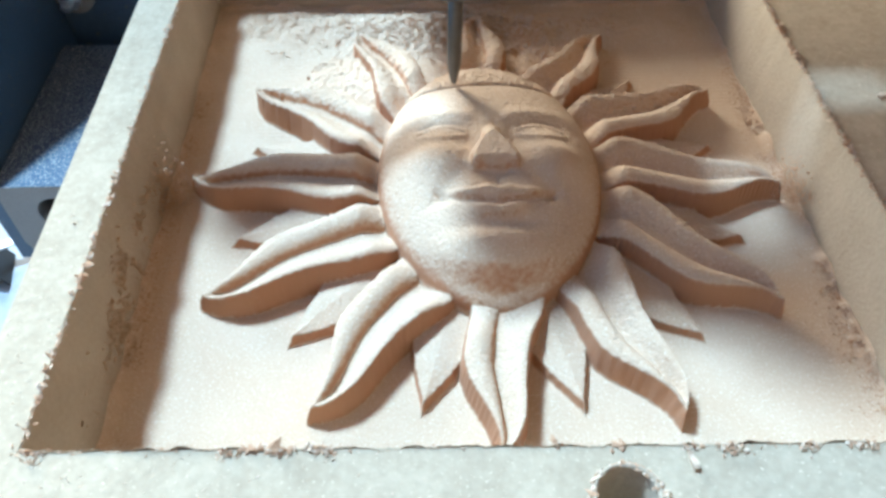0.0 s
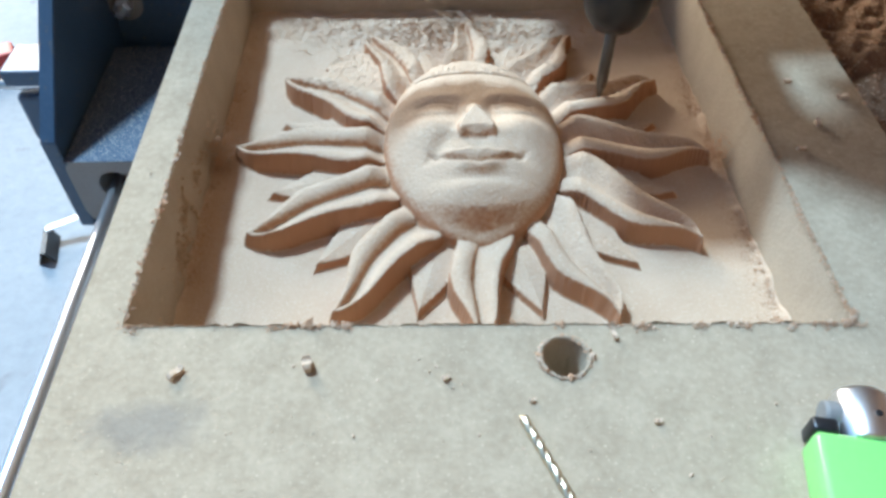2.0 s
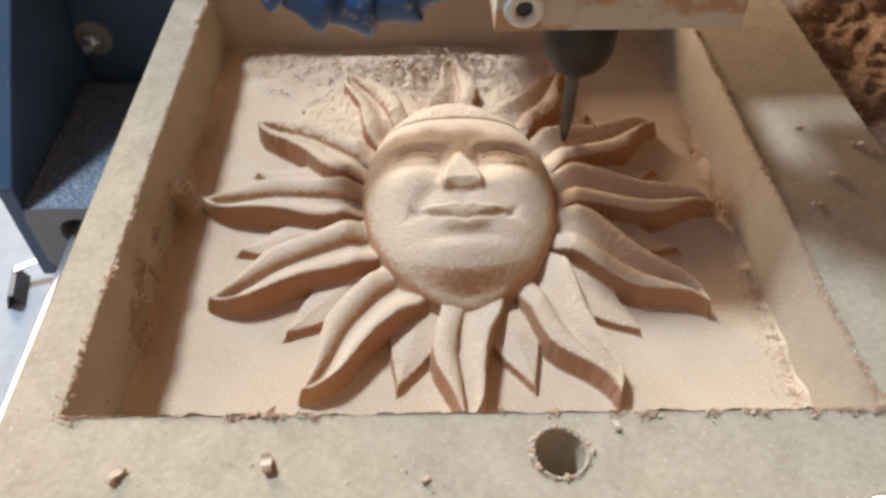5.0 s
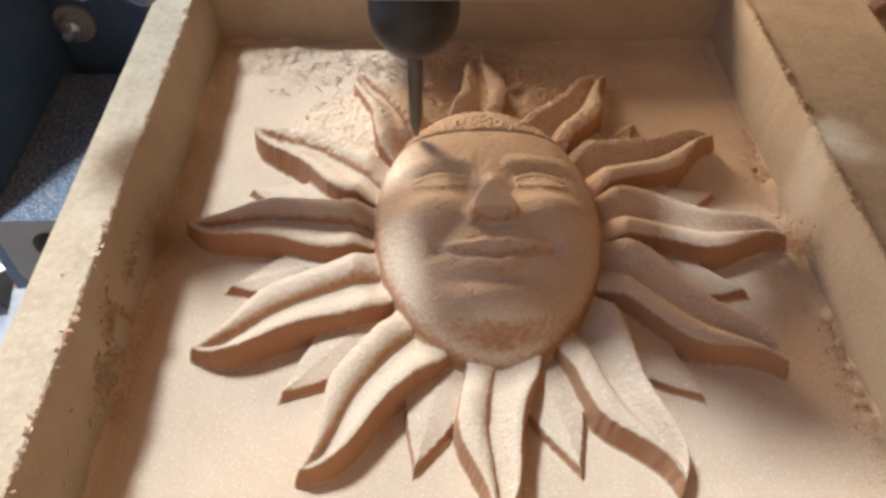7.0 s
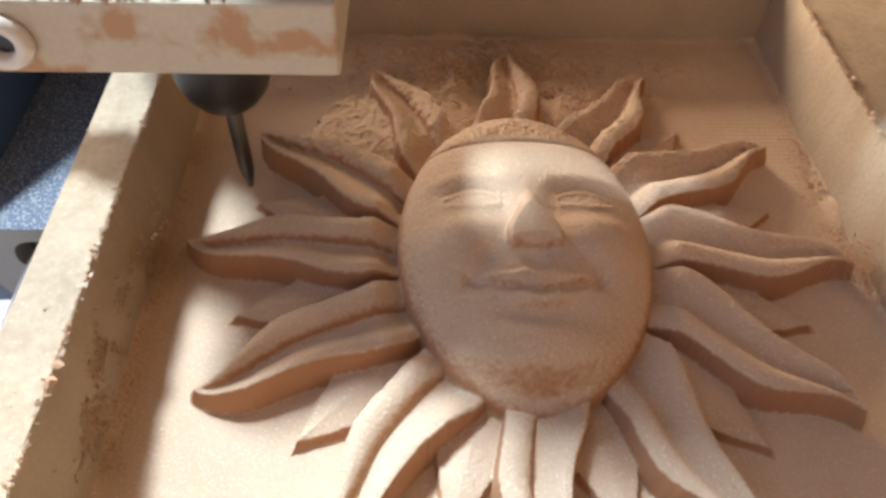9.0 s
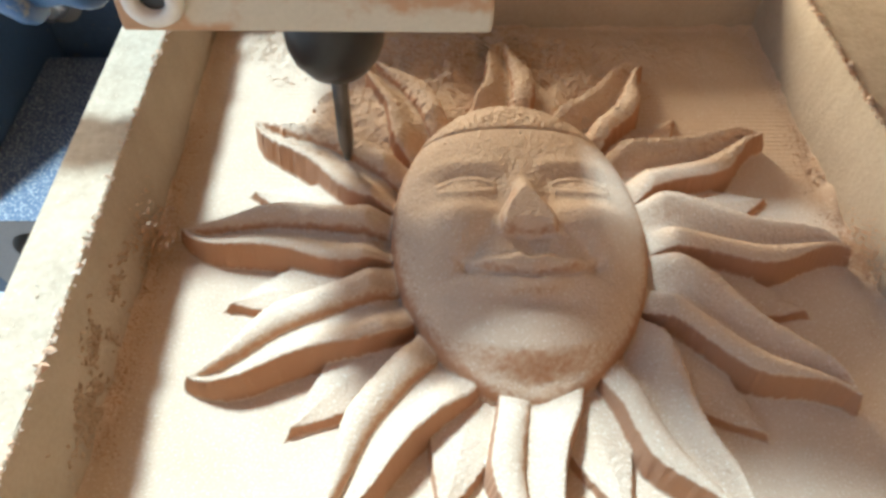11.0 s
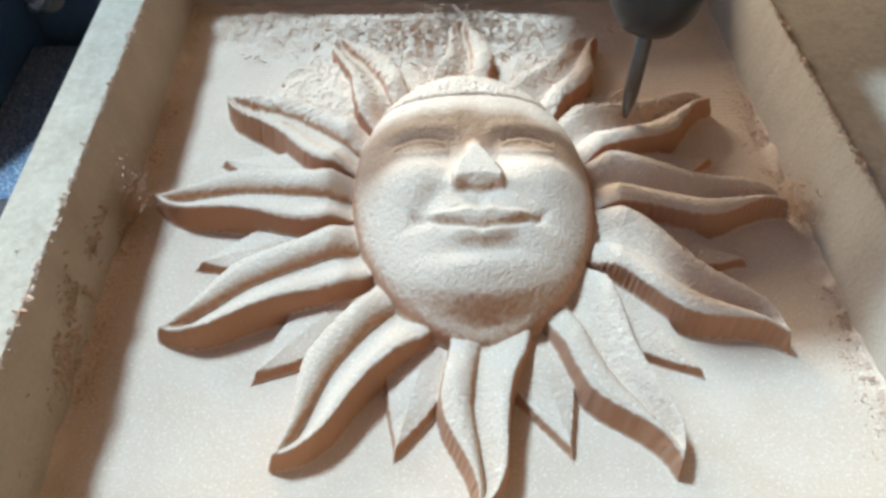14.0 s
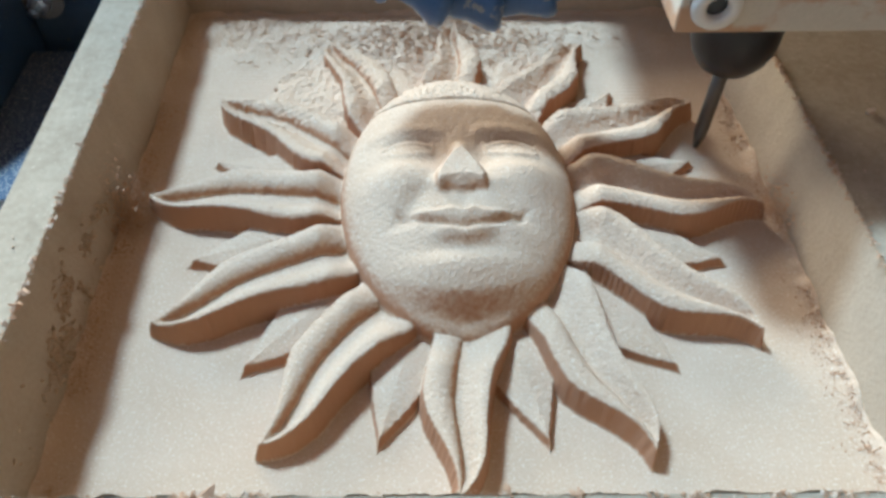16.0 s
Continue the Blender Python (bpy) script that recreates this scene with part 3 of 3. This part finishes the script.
def strands(name, n, centre, spread, length, material, seed):
    """Thin bent fibres of wood in one mesh."""
    rnd = random.Random(seed)
    bm = bmesh.new()
    for _ in range(n):
        x, y = rnd.gauss(centre[0], spread[0]), rnd.gauss(centre[1], spread[1])
        z = float(relief_z(np.array([x]), np.array([y]))[0]) + rnd.uniform(0.0, 0.06)
        a, up, bend = rnd.uniform(0, 6.28), rnd.uniform(-0.3, 0.5), rnd.uniform(-3, 3)
        ln, w = length * rnd.uniform(0.4, 1.2), rnd.uniform(0.003, 0.006)
        last = None
        for k in range(5):
            ring = [bm.verts.new(((x + w * c) * U, (y + w * s) * U, (z + w * t) * U)) for c, s, t in ((1, 0, -0.5), (-0.5, 0.8, -0.5), (-0.5, -0.8, -0.5), (0, 0, 1))]
            if last:
                for q in range(4):
                    bm.faces.new((last[q], last[(q + 1) % 4], ring[(q + 1) % 4], ring[q]))
            last = ring
            x, y, z = x + math.cos(a) * ln / 4, y + math.sin(a) * ln / 4, z + up * ln / 4
            a, up = a + bend * 0.25, up - 0.15
    bmesh.ops.recalc_face_normals(bm, faces=bm.faces[:])
    return tagged(link(name, bm, material), kind="stuff")


shreds = strands("wood_fibres", 130, (2.45, 4.55), (0.16, 0.10), 0.16, DUST_PALE, 77)
tagged(shreds, "tangled wood fibres heaped against the pocket end", "wood fibres")
tangle = strands("wood_fibres", 420, (2.25, 4.35), (0.55, 0.20), 0.09, DUST, 78)
tagged(tangle, "reddish tangled wood fibres lying between the upper rays", "wood fibres")


def scatter_top():
    n = 9000
    x, y = rng.uniform(BX0, BX1, n), rng.uniform(-1.9, BY1, n)
    ok = ~((x > -0.02) & (x < PW + 0.02) & (y > -0.02) & (y < PL))
    ok &= np.hypot(x - 2.86, y + 0.31) > 0.18
    ok &= (lattice(x, y, 0.5, 8) + 0.6 * (x > 4.8) * (y > 1.5)) > -0.3
    x, y = x[ok], y[ok]
    s = rng.uniform(0.0025, 0.0065, len(x)) * np.where(rng.uniform(0, 1, len(x)) > 0.965, 2.6, 1)
    return np.stack([x, y, s * 0.35], -1), s


p, s = scatter_top()
dust_top = crumbs("fine_chips", p, s, DUST_PALE, None, 5)
tagged(dust_top, "pale fine chips scattered over the board face", "sawdust")


def scatter_rim():
    n = 2200
    t = rng.uniform(0, 1, n)
    side = rng.choice(4, n, p=(0.34, 0.20, 0.36, 0.10))
    gap = rng.normal(0, 0.012, n)
    x = np.where(side == 0, t * PW, np.where(side == 1, 0, np.where(side == 2, PW, 2.86 + 0.16 * np.cos(6.28 * t)))) + gap * (side != 0)
    y = np.where(side == 0, -0.09 * t, np.where(side == 3, -0.31 + 0.16 * np.sin(6.28 * t), t * PL)) + gap * (side == 0)
    w = lattice(x * 1.0, y * 1.0 + 0.3, 0.16, 12)
    s = rng.uniform(0.006, 0.014, n) * (1 + 0.9 * np.maximum(w, 0))
    s *= np.where(side == 0, np.where(w > 0.35, 1.0, 0.38), 0.9)
    s *= np.where(rng.uniform(0, 1, n) > 0.93, 2.0, 1.0)
    return np.stack([x, y, 0.004 + s * 0.4], -1), s


p, s = scatter_rim()
for tx, wide, count in ((0.06, 0.03, 40), (0.98, 0.02, 30), (1.24, 0.03, 45), (1.46, 0.025, 30), (3.20, 0.02, 30), (3.40, 0.035, 60), (3.78, 0.03, 40), (4.08, 0.02, 25), (4.40, 0.03, 40), (4.62, 0.05, 80), (4.78, 0.05, 80)):
    # tufts torn up along the near edge
    tuft = np.stack([rng.normal(tx, wide, count), -0.09 * tx / PW - np.abs(rng.normal(0, 0.022, count)), np.abs(rng.normal(0.012, 0.012, count))], -1)
    p, s = np.concatenate([p, tuft]), np.r_[s, rng.uniform(0.005, 0.013, count)]
corner = rng.uniform(0, 1.35, 260)
ragged = np.stack([PW - 0.06 + 0.10 * np.sin(corner), 0.04 - 0.13 * np.cos(corner), rng.uniform(0, 0.02, 260)], -1) + rng.normal(0, 0.010, (260, 3)) * (1, 1, 0)
p, s = np.concatenate([p, ragged]), np.r_[s, rng.uniform(0.005, 0.013, 260)]
far = rng.uniform(0, 1, len(p)) > 0.55
burr = crumbs("fibre_burr", p[far], s[far], DUST_PALE, board, 9)
burr_dark = crumbs("fibre_burr", p[~far], s[~far], DUST, board, 10)
tagged(burr_dark, "brown torn fibres along the pocket rim")
tagged(burr, "torn fibres along the pocket rim")


def shaving(x, y, z, length, width, turn, material, name="wood_chip", label="small curled chip of wood lying on the board"):
    bm = bmesh.new()
    rnd = random.Random(int(x * 100))
    n = 6
    rows = []
    for k in range(n):
        f = k / (n - 1) - 0.5
        lift = 0.25 * width * math.sin(k * 1.3) + 0.5 * width
        w = width * (0.6 + 0.4 * math.sin(math.pi * (k + 0.5) / n)) * rnd.uniform(0.8, 1.1)
        rows.append([bm.verts.new((f * length * U, a * w * 0.5 * U, (lift + b * width * 0.3) * U)) for a, b in ((-1, -1), (1, -1), (1, 1), (-1, 1))])
    for a, b in zip(rows, rows[1:]):
        for k in range(4):
            bm.faces.new((a[k], a[(k + 1) % 4], b[(k + 1) % 4], b[k]))
    bm.faces.new(rows[0][::-1]), bm.faces.new(rows[-1])
    bmesh.ops.recalc_face_normals(bm, faces=bm.faces[:])
    ob = link(name, bm, material)
    ob.matrix_basis = at(x, y, z, 0, 0, turn)
    return tagged(ob, label, "wood chip", "chips on the board")


for cx, cy, cl, cw, ct in ((0.425, -0.376, 0.11, 0.05, 55), (1.235, -0.341, 0.10, 0.07, 100), (3.2, -0.15, 0.09, 0.035, 95), (5.05, 1.63, 0.08, 0.04, 10), (5.65, 2.30, 0.10, 0.05, 160), (2.1, -0.45, 0.05, 0.035, 30), (2.62, -0.62, 0.04, 0.03, 20), (3.35, -0.78, 0.05, 0.03, 10), (5.25, 2.55, 0.07, 0.04, 30), (5.3, 1.95, 0.09, 0.05, 70)):
    shaving(cx, cy, 0.0, cl, cw, ct, DUST_PALE)

# heap of sawdust on the bed beside the board
xs, ys = np.linspace(BX1 + 0.004, 9.3, 150), np.linspace(-1.5, 8.2, 260)
X, Y = np.meshgrid(xs, ys)
hz = 0.62 + 0.30 * lattice(X, Y, 1.1, 51) + 0.16 * lattice(X, Y, 0.4, 52) + 0.07 * lattice(X, Y, 0.13, 53) + 0.03 * lattice(X, Y, 0.05, 54)
hz *= step01(9.3, 8.3, X) * step01(-1.5, -0.6, Y) * step01(8.2, 7.4, Y)
heap = sheet("sawdust_heap", X, Y, BZ + 0.001 + np.maximum(hz, 0), HEAP)
tagged(heap, "brown heap of sawdust and shavings on the machine bed", "sawdust", kind="stuff")
x, y = rng.uniform(5.8, 9.0, 4000), rng.uniform(-0.5, 7.5, 4000)
i, j = np.clip(np.searchsorted(ys, y), 0, 259), np.clip(np.searchsorted(xs, x), 0, 149)
z = BZ + np.maximum(hz[i, j], 0)
s = rng.uniform(0.008, 0.024, len(x))
z = np.where(x < BX1 + 0.02, 0.0, z)
chips = crumbs("shavings", np.stack([x, y, z + 0.3 * s], -1), s, DUST, None, 15)
tagged(chips, "loose brown shavings on the sawdust heap", "sawdust")


# ---- lighter and spare bit on the board ----
def lighter():
    top = empty("lighter", at(4.125, -0.965, 0.0, 0, 0, -11))
    tagged(top, "green plastic pocket lighter with chrome hood lying on the board", "lighter")
    part("body", box(0, 0.50, -1.35, 0, 0.0, 0.25, 0.055, 4), GREEN, top, "translucent light green plastic body", True)
    bm = box(0.012, 0.165, 0.004, 0.10, 0.03, 0.22, 0.025, 3)
    part("button", bm, BLACK_PL, top, "black plastic gas button", True)
    bm = lathe([(0, 0), (0.128, 0), (0.133, 0.01), (0.133, 0.30), (0.122, 0.325), (0, 0.325)], 40)
    bm = turned(bm, at(0.345, -0.006, 0.135) @ Matrix.Diagonal((1.24, 1, 1, 1)) @ pose(0, 0, 0, -90, 0, 0))
    hood = part("hood", bm, CHROME, top, "chrome wind hood", True)
    part("vent_hole", turned(lathe([(0, 0), (0.02, 0), (0.02, 0.004), (0, 0.004)], 16), at(0.37, 0.14, 0.267)), BLACK_PL, hood)
    bm = turned(lathe([(0, -0.05), (0.075, -0.05), (0.085, -0.03), (0.085, 0.03), (0.075, 0.05), (0, 0.05)], 24), at(0.16, 0.17, 0.125, 0, 90, 0))
    part("spark_wheel", bm, STEEL_GREY, top)
    return top


lighter()


def spare_bit():
    top = empty("milling_bit", at(2.545, -0.745, 0.038, 0, 0, 23))
    tagged(top, "gold-coloured spiral milling bit lying on the board", "milling bit")
    bm = bmesh.new()
    rings, n, seg = [], 64, 16
    for k in range(n):
        f = k / (n - 1)
        ring = []
        for q in range(seg):
            a = 2 * math.pi * q / seg
            flute = 0.72 + 0.28 * abs(math.cos(a * 1.0 - f * 26.0)) ** 0.6
            if k == 0:
                flute *= 0.75
            ring.append(bm.verts.new((0.032 * flute * math.cos(a) * U, -f * 0.72 * U, 0.032 * flute * math.sin(a) * U)))
        rings.append(ring)
    for a, b in zip(rings, rings[1:]):
        for q in range(seg):
            bm.faces.new((a[q], a[(q + 1) % seg], b[(q + 1) % seg], b[q]))
    bm.faces.new(rings[0][::-1]), bm.faces.new(rings[-1])
    bmesh.ops.recalc_face_normals(bm, faces=bm.faces[:])
    part("fluting", bm, GOLD, top, "gold spiral flutes")
    part("shank", turned(lathe([(0, 0), (0.034, 0), (0.038, 0.01), (0.038, 0.6), (0.03, 0.62), (0, 0.62)], 20), at(0, -0.72, 0, 90, 0, 0)), GOLD, top, "smooth bright shank", True)
    return top


spare_bit()


# ---- machine frame beside the board ----
def frame_bracket():
    top = empty("machine_side_frame", at(-2.2, 3.4, GROUND))
    tagged(top, "dark blue-black steel side frame of the milling machine, dusty", "machine frame")
    inv = at(2.2, -3.4, -GROUND)

    def add(name, bm, m, parent=top, label="", smooth=False):
        return part(name, turned(bm, inv), m, parent, label, smooth)

    # side plate, its upper corner cut back
    bm = bmesh.new()
    prof = [(3.42, -2.6), (3.42, -1.31), (6.3, 1.22), (9.0, 1.22), (9.0, -2.6)]
    rings = [[bm.verts.new((px * U, y * U, pz * U)) for y, pz in prof] for px in (-2.17, -2.0)]
    for k in range(len(prof)):
        j = (k + 1) % len(prof)
        bm.faces.new((rings[0][k], rings[0][j], rings[1][j], rings[1][k]))
    bm.faces.new(rings[0][::-1]), bm.faces.new(rings[1])
    bmesh.ops.recalc_face_normals(bm, faces=bm.faces[:])
    bmesh.ops.bevel(bm, geom=bm.edges[:], offset=0.012 * U, segments=2, affect="EDGES")
    add("side_plate", bm, STEEL_DARK)
    # rod holder block with its bored hole
    bm = bmesh.new()
    hx, hz, hr, n = -1.50, -1.88, 0.20, 32
    x0, x1, z0, z1, y0, y1 = -1.99, -0.75, -2.42, -1.53, 3.36, 5.6
    ring, deep, out = [], [], []
    for k in range(n):
        a = 2 * math.pi * (k + 0.5) / n
        c, s = math.cos(a), math.sin(a)
        far = min((x1 - hx) / c if c > 0 else (x0 - hx) / c, (z1 - hz) / s if s > 0 else (z0 - hz) / s)
        ring.append(bm.verts.new(((hx + hr * c) * U, y0 * U, (hz + hr * s) * U)))
        deep.append(bm.verts.new(((hx + hr * c) * U, (y0 + 0.5) * U, (hz + hr * s) * U)))
        out.append(bm.verts.new(((hx + far * c) * U, y0 * U, (hz + far * s) * U)))
    for k in range(n):
        j = (k + 1) % n
        bm.faces.new((ring[k], ring[j], out[j], out[k]))
        bm.faces.new((deep[k], deep[j], ring[j], ring[k]))
    bm.faces.new(deep)
    add("rod_block", bm, STEEL_GREY, label="grey sawn block with a bored hole")
    add("block_body", box(x0, x1, y0 + 0.51, y1, -2.6, z1 - 0.034), STEEL_DARK)
    add("block_shell", box(x0, x1, y0 + 0.004, y1, z1 - 0.03, z1, 0.008), STEEL_DUSTY, label="top of the block under a film of pale dust")
    add("back_plate", box(-1.996, -0.42, 5.9, 6.05, -2.42, 2.6, 0.02), STEEL_DARK)
    washer = turned(lathe([(0, 0), (0.22, 0), (0.22, 0.04), (0.1, 0.05), (0, 0.05)], 28), at(-1.80, 5.9, -1.08, 90, 0, 0))
    nutpart = add("washer", washer, STEEL_GREY, label="dusty round washer")
    add("hex_nut", turned(lathe([(0, 0.04), (0.12, 0.04), (0.12, 0.16), (0.06, 0.17), (0.06, 0.30), (0, 0.31)], 6), at(-1.80, 5.9, -1.08, 90, 0, 0)), CHROME, label="bright hex nut and bolt end")
    add("foot", box(-2.1, -0.7, 3.6, 5.8, GROUND, -2.604, 0.03), STEEL_DARK)
    # clamp ears on the outer side
    add("clamp_ear", box(-3.0, -2.174, 4.6, 5.2, -1.42, -1.2, 0.03), STEEL_DARK)
    add("clamp_ear", box(-2.95, -2.174, 4.6, 5.2, -2.25, -1.56, 0.05), STEEL_DARK)
    add("clamp_screw", turned(lathe([(0, -0.5), (0.06, -0.5), (0.06, 0.4), (0, 0.4)], 16), at(-2.65, 4.75, -1.49, 0, 90, 0)), CHROME, label="bright steel clamp screw", smooth=True)
    return top


frame_bracket()

rod = empty("guide_rod", at(-1.5, 0, -1.88))
tagged(rod, "polished steel guide rod beside the board", "guide rod")
part("rod", turned(lathe([(0, 0), (0.065, 0), (0.072, 0.01), (0.072, 6.4), (0.065, 6.41), (0, 6.41)], 32), at(0, 3.8, 0, 90, 0, 0)), CHROME, rod, smooth=True)
for y in (-2.5, ):
    part("rod_foot", turned(box(-0.4, 0.4, y - 0.3, y + 0.1, GROUND, -1.6, 0.03), at(0, 0, 1.88)), STEEL_DARK, rod)


def binder_clip():
    top = empty("spring_clip", at(-4.30, 5.55, GROUND, 0, 0, 12))
    tagged(top, "black spring clip with a bright wire handle on the floor", "clip")
    bm = bmesh.new()
    prof = [(-0.14, 0.0), (-0.04, 0.26), (0.04, 0.26), (0.14, 0.0), (0.11, 0.0), (0.02, 0.22), (-0.02, 0.22), (-0.11, 0.0)]
    rings = [[bm.verts.new((px * U, y * U, pz * U)) for px, pz in prof] for y in (-0.3, 0.3)]
    for k in range(len(prof)):
        j = (k + 1) % len(prof)
        bm.faces.new((rings[0][k], rings[0][j], rings[1][j], rings[1][k]))
    bm.faces.new(rings[0][::-1])
    bm.faces.new(rings[1])
    bmesh.ops.recalc_face_normals(bm, faces=bm.faces[:])
    part("jaw", bm, BLACK_PL, top, "black sheet-metal jaw")
    part("wire_handle", turned(box(-0.06, 0.50, -0.07, 0.07, 0.0, 0.03, 0.012), at(0.05, 0.25, 0.26, 0, -8, 10)), CHROME, top, "bright bent handle")
    return top


binder_clip()

bar = empty("red_bar", at(-9.3, 9.6, GROUND, 0, 0, 25))
tagged(bar, "red painted bar lying on the concrete floor", "bar")
part("bar", box(-3.0, 3.0, -0.25, 0.25, 0.0, 0.5, 0.05), RED, bar)


def gantry_housing():
    top = empty("gantry_housing", at(8.6, 6.4, BZ))
    tagged(top, "black steel drive housing on the bed behind the sawdust heap", "machine frame")
    inv = at(-8.6, -6.4, -BZ)
    part("housing", turned(box(7.9, 9.3, 6.1, 7.4, BZ + 0.3, 1.2, 0.04), inv), BLACK, top)
    part("foot_plate", turned(box(7.8, 9.4, 6.0, 7.5, BZ - 0.002, BZ + 0.296, 0.03), inv), BLACK, top)
    return top


gantry_housing()


# ---- the moving spindle ----
spindle = empty("spindle_carriage")
tagged(spindle, "milling spindle in a dusty wooden clamp plate with blue air hose", "milling spindle")
# cutter: tapered point and shank
part("cutter", lathe([(0, 0.0), (0.018, 0.012), (0.045, 0.14), (0.052, 0.22), (0.052, 1.1), (0, 1.1)], 24), BIT, spindle, "dark slender carbide cutter", True)
part("collet_nut", lathe([(0, 0.79), (0.15, 0.79), (0.20, 0.81), (0.262, 0.90), (0.288, 0.98), (0.295, 1.06), (0.295, 1.50), (0, 1.50)], 48), BLACK, spindle, "black round collet nut", True)
part("spindle_nose", lathe([(0, 1.504), (0.24, 1.504), (0.24, 1.68), (0, 1.68)], 40), BLACK, spindle, "", True)
plate = part("clamp_plate", box(-0.80, 0.83, -0.94, 0.62, 1.67, 2.04, 0.018, 2), PLATE, spindle, "pale wooden clamp plate caked with sawdust")
bush = lathe([(0.055, 0.0), (0.13, 0.0), (0.135, 0.02), (0.12, 0.055), (0.075, 0.06), (0.06, 0.045), (0.055, -0.1)], 28)
part("bushing", turned(bush, at(-0.62, -0.944, 1.85, 90, 0, 0)), BUSH, plate, "white ring round a bolt hole", True)
part("bolt_hole", turned(lathe([(0, 0.0), (0.058, 0.0), (0.058, 0.012), (0, 0.012)], 20), at(-0.62, -0.944, 1.85, 90, 0, 0)), BLACK_PL, plate)
part("motor", lathe([(0, 2.044), (0.42, 2.044), (0.44, 2.07), (0.44, 4.8), (0.40, 4.88), (0, 4.88)], 48), BLACK, spindle, "dark motor body", True)
# boxes out of view, sized to throw the shade that travels with the spindle
part("unseen_carriage_head", box(0.46, 2.90, -0.50, 0.88, 3.30, 7.5, 0.03), PLATE, spindle, "unseen carriage head beside the motor, sized to cast shade")
part("unseen_carriage_post", box(2.30, 2.90, 0.40, 0.88, 1.95, 3.296, 0.02), PLATE, spindle, "unseen post under the shade-casting carriage head")
part("unseen_carriage_housing", box(-1.30, 4.60, 0.884, 3.60, 1.95, 3.00, 0.05), PLATE, spindle, "unseen carriage housing behind the spindle, sized to cast shade")
rng2 = np.random.RandomState(31)
px, py = rng2.uniform(-0.75, 0.4, 900), rng2.uniform(-0.92, -0.45, 900)
ps = rng2.uniform(0.01, 0.03, 900)
crumbs("caked_dust", np.stack([px, py, 2.042 + 0.3 * ps], -1), ps, DUST, spindle, 33)


def hose(points, r=0.24):
    """Ball-jointed hose: flared rings strung along a drooping line."""
    pts = [Vector(q) for q in points]
    line = []
    for a in range(len(pts) - 1):
        p0, p1, p2, p3 = pts[max(a - 1, 0)], pts[a], pts[a + 1], pts[min(a + 2, len(pts) - 1)]
        for k in range(10):
            t = k / 10
            line.append(0.5 * (2 * p1 + (p2 - p0) * t + (2 * p0 - 5 * p1 + 4 * p2 - p3) * t * t + (3 * p1 - p0 - 3 * p2 + p3) * t**3))
    run, want = 0.0, 0.0
    for a, b in zip(line, line[1:]):
        run += (b - a).length
        if run >= want:
            d = (b - a).normalized()
            seg = lathe([(0, -0.20), (r * 0.58, -0.20), (r * 0.66, -0.14), (r * 0.72, -0.04), (r * 1.0, 0.10), (r * 1.02, 0.15), (r * 0.92, 0.18), (r * 0.6, 0.19), (0, 0.19)], 24)
            m = Matrix.Translation(a * U) @ d.to_track_quat("Z", "Y").to_matrix().to_4x4()
            part("hose_segment", turned(seg, m), HOSE, spindle, smooth=True)
            want += 0.31


hose([(-2.95, 0.30, 2.6), (-2.62, 0.15, 1.80), (-2.15, 0.04, 1.44), (-1.65, 0.02, 1.36), (-1.15, 0.04, 1.61), (-0.98, 0.08, 2.3), (-0.95, 0.2, 3.0)])


SPINDLE = [
    (0, 2.203, -0.150), (0.5, 2.644, -0.125), (1, 3.04, -0.20), (1.5, 3.34, -0.42), (2, 3.70, -0.46), (2.5, 4.02, -0.59), (3, 4.42, -0.60), (3.3, 4.62, -0.67), (3.5, 4.62, -0.672),
    (4, 4.15, -0.60), (4.2, 3.998, -0.61), (5.2, 3.27, -0.37), (6.3, 2.529, -0.155), (6.5, 2.351, -0.165), (7, 1.925, -0.22), (7.5, 1.59, -0.38), (8, 1.26, -0.43), (8.5, 0.94, -0.59),
    (9, 0.575, -0.615), (9.2, 0.456, -0.60), (9.6, 0.25, -0.66), (9.9, 0.30, -0.66), (10.6, 0.95, -0.55), (11.5, 1.663, -0.364), (12, 2.036, -0.235), (12.5, 2.490, -0.14), (13, 2.92, -0.21), (13.5, 3.247, -0.38),
    (14, 3.593, -0.40), (14.5, 3.934, -0.54), (15, 4.29, -0.65), (15.4, 4.68, -0.66), (15.6, 4.68, -0.67), (16, 4.338, -0.68),
]


def motions():
    walk(spindle, [(t, at(x, CUT_Y, z)) for t, x, z in SPINDLE])


motions()
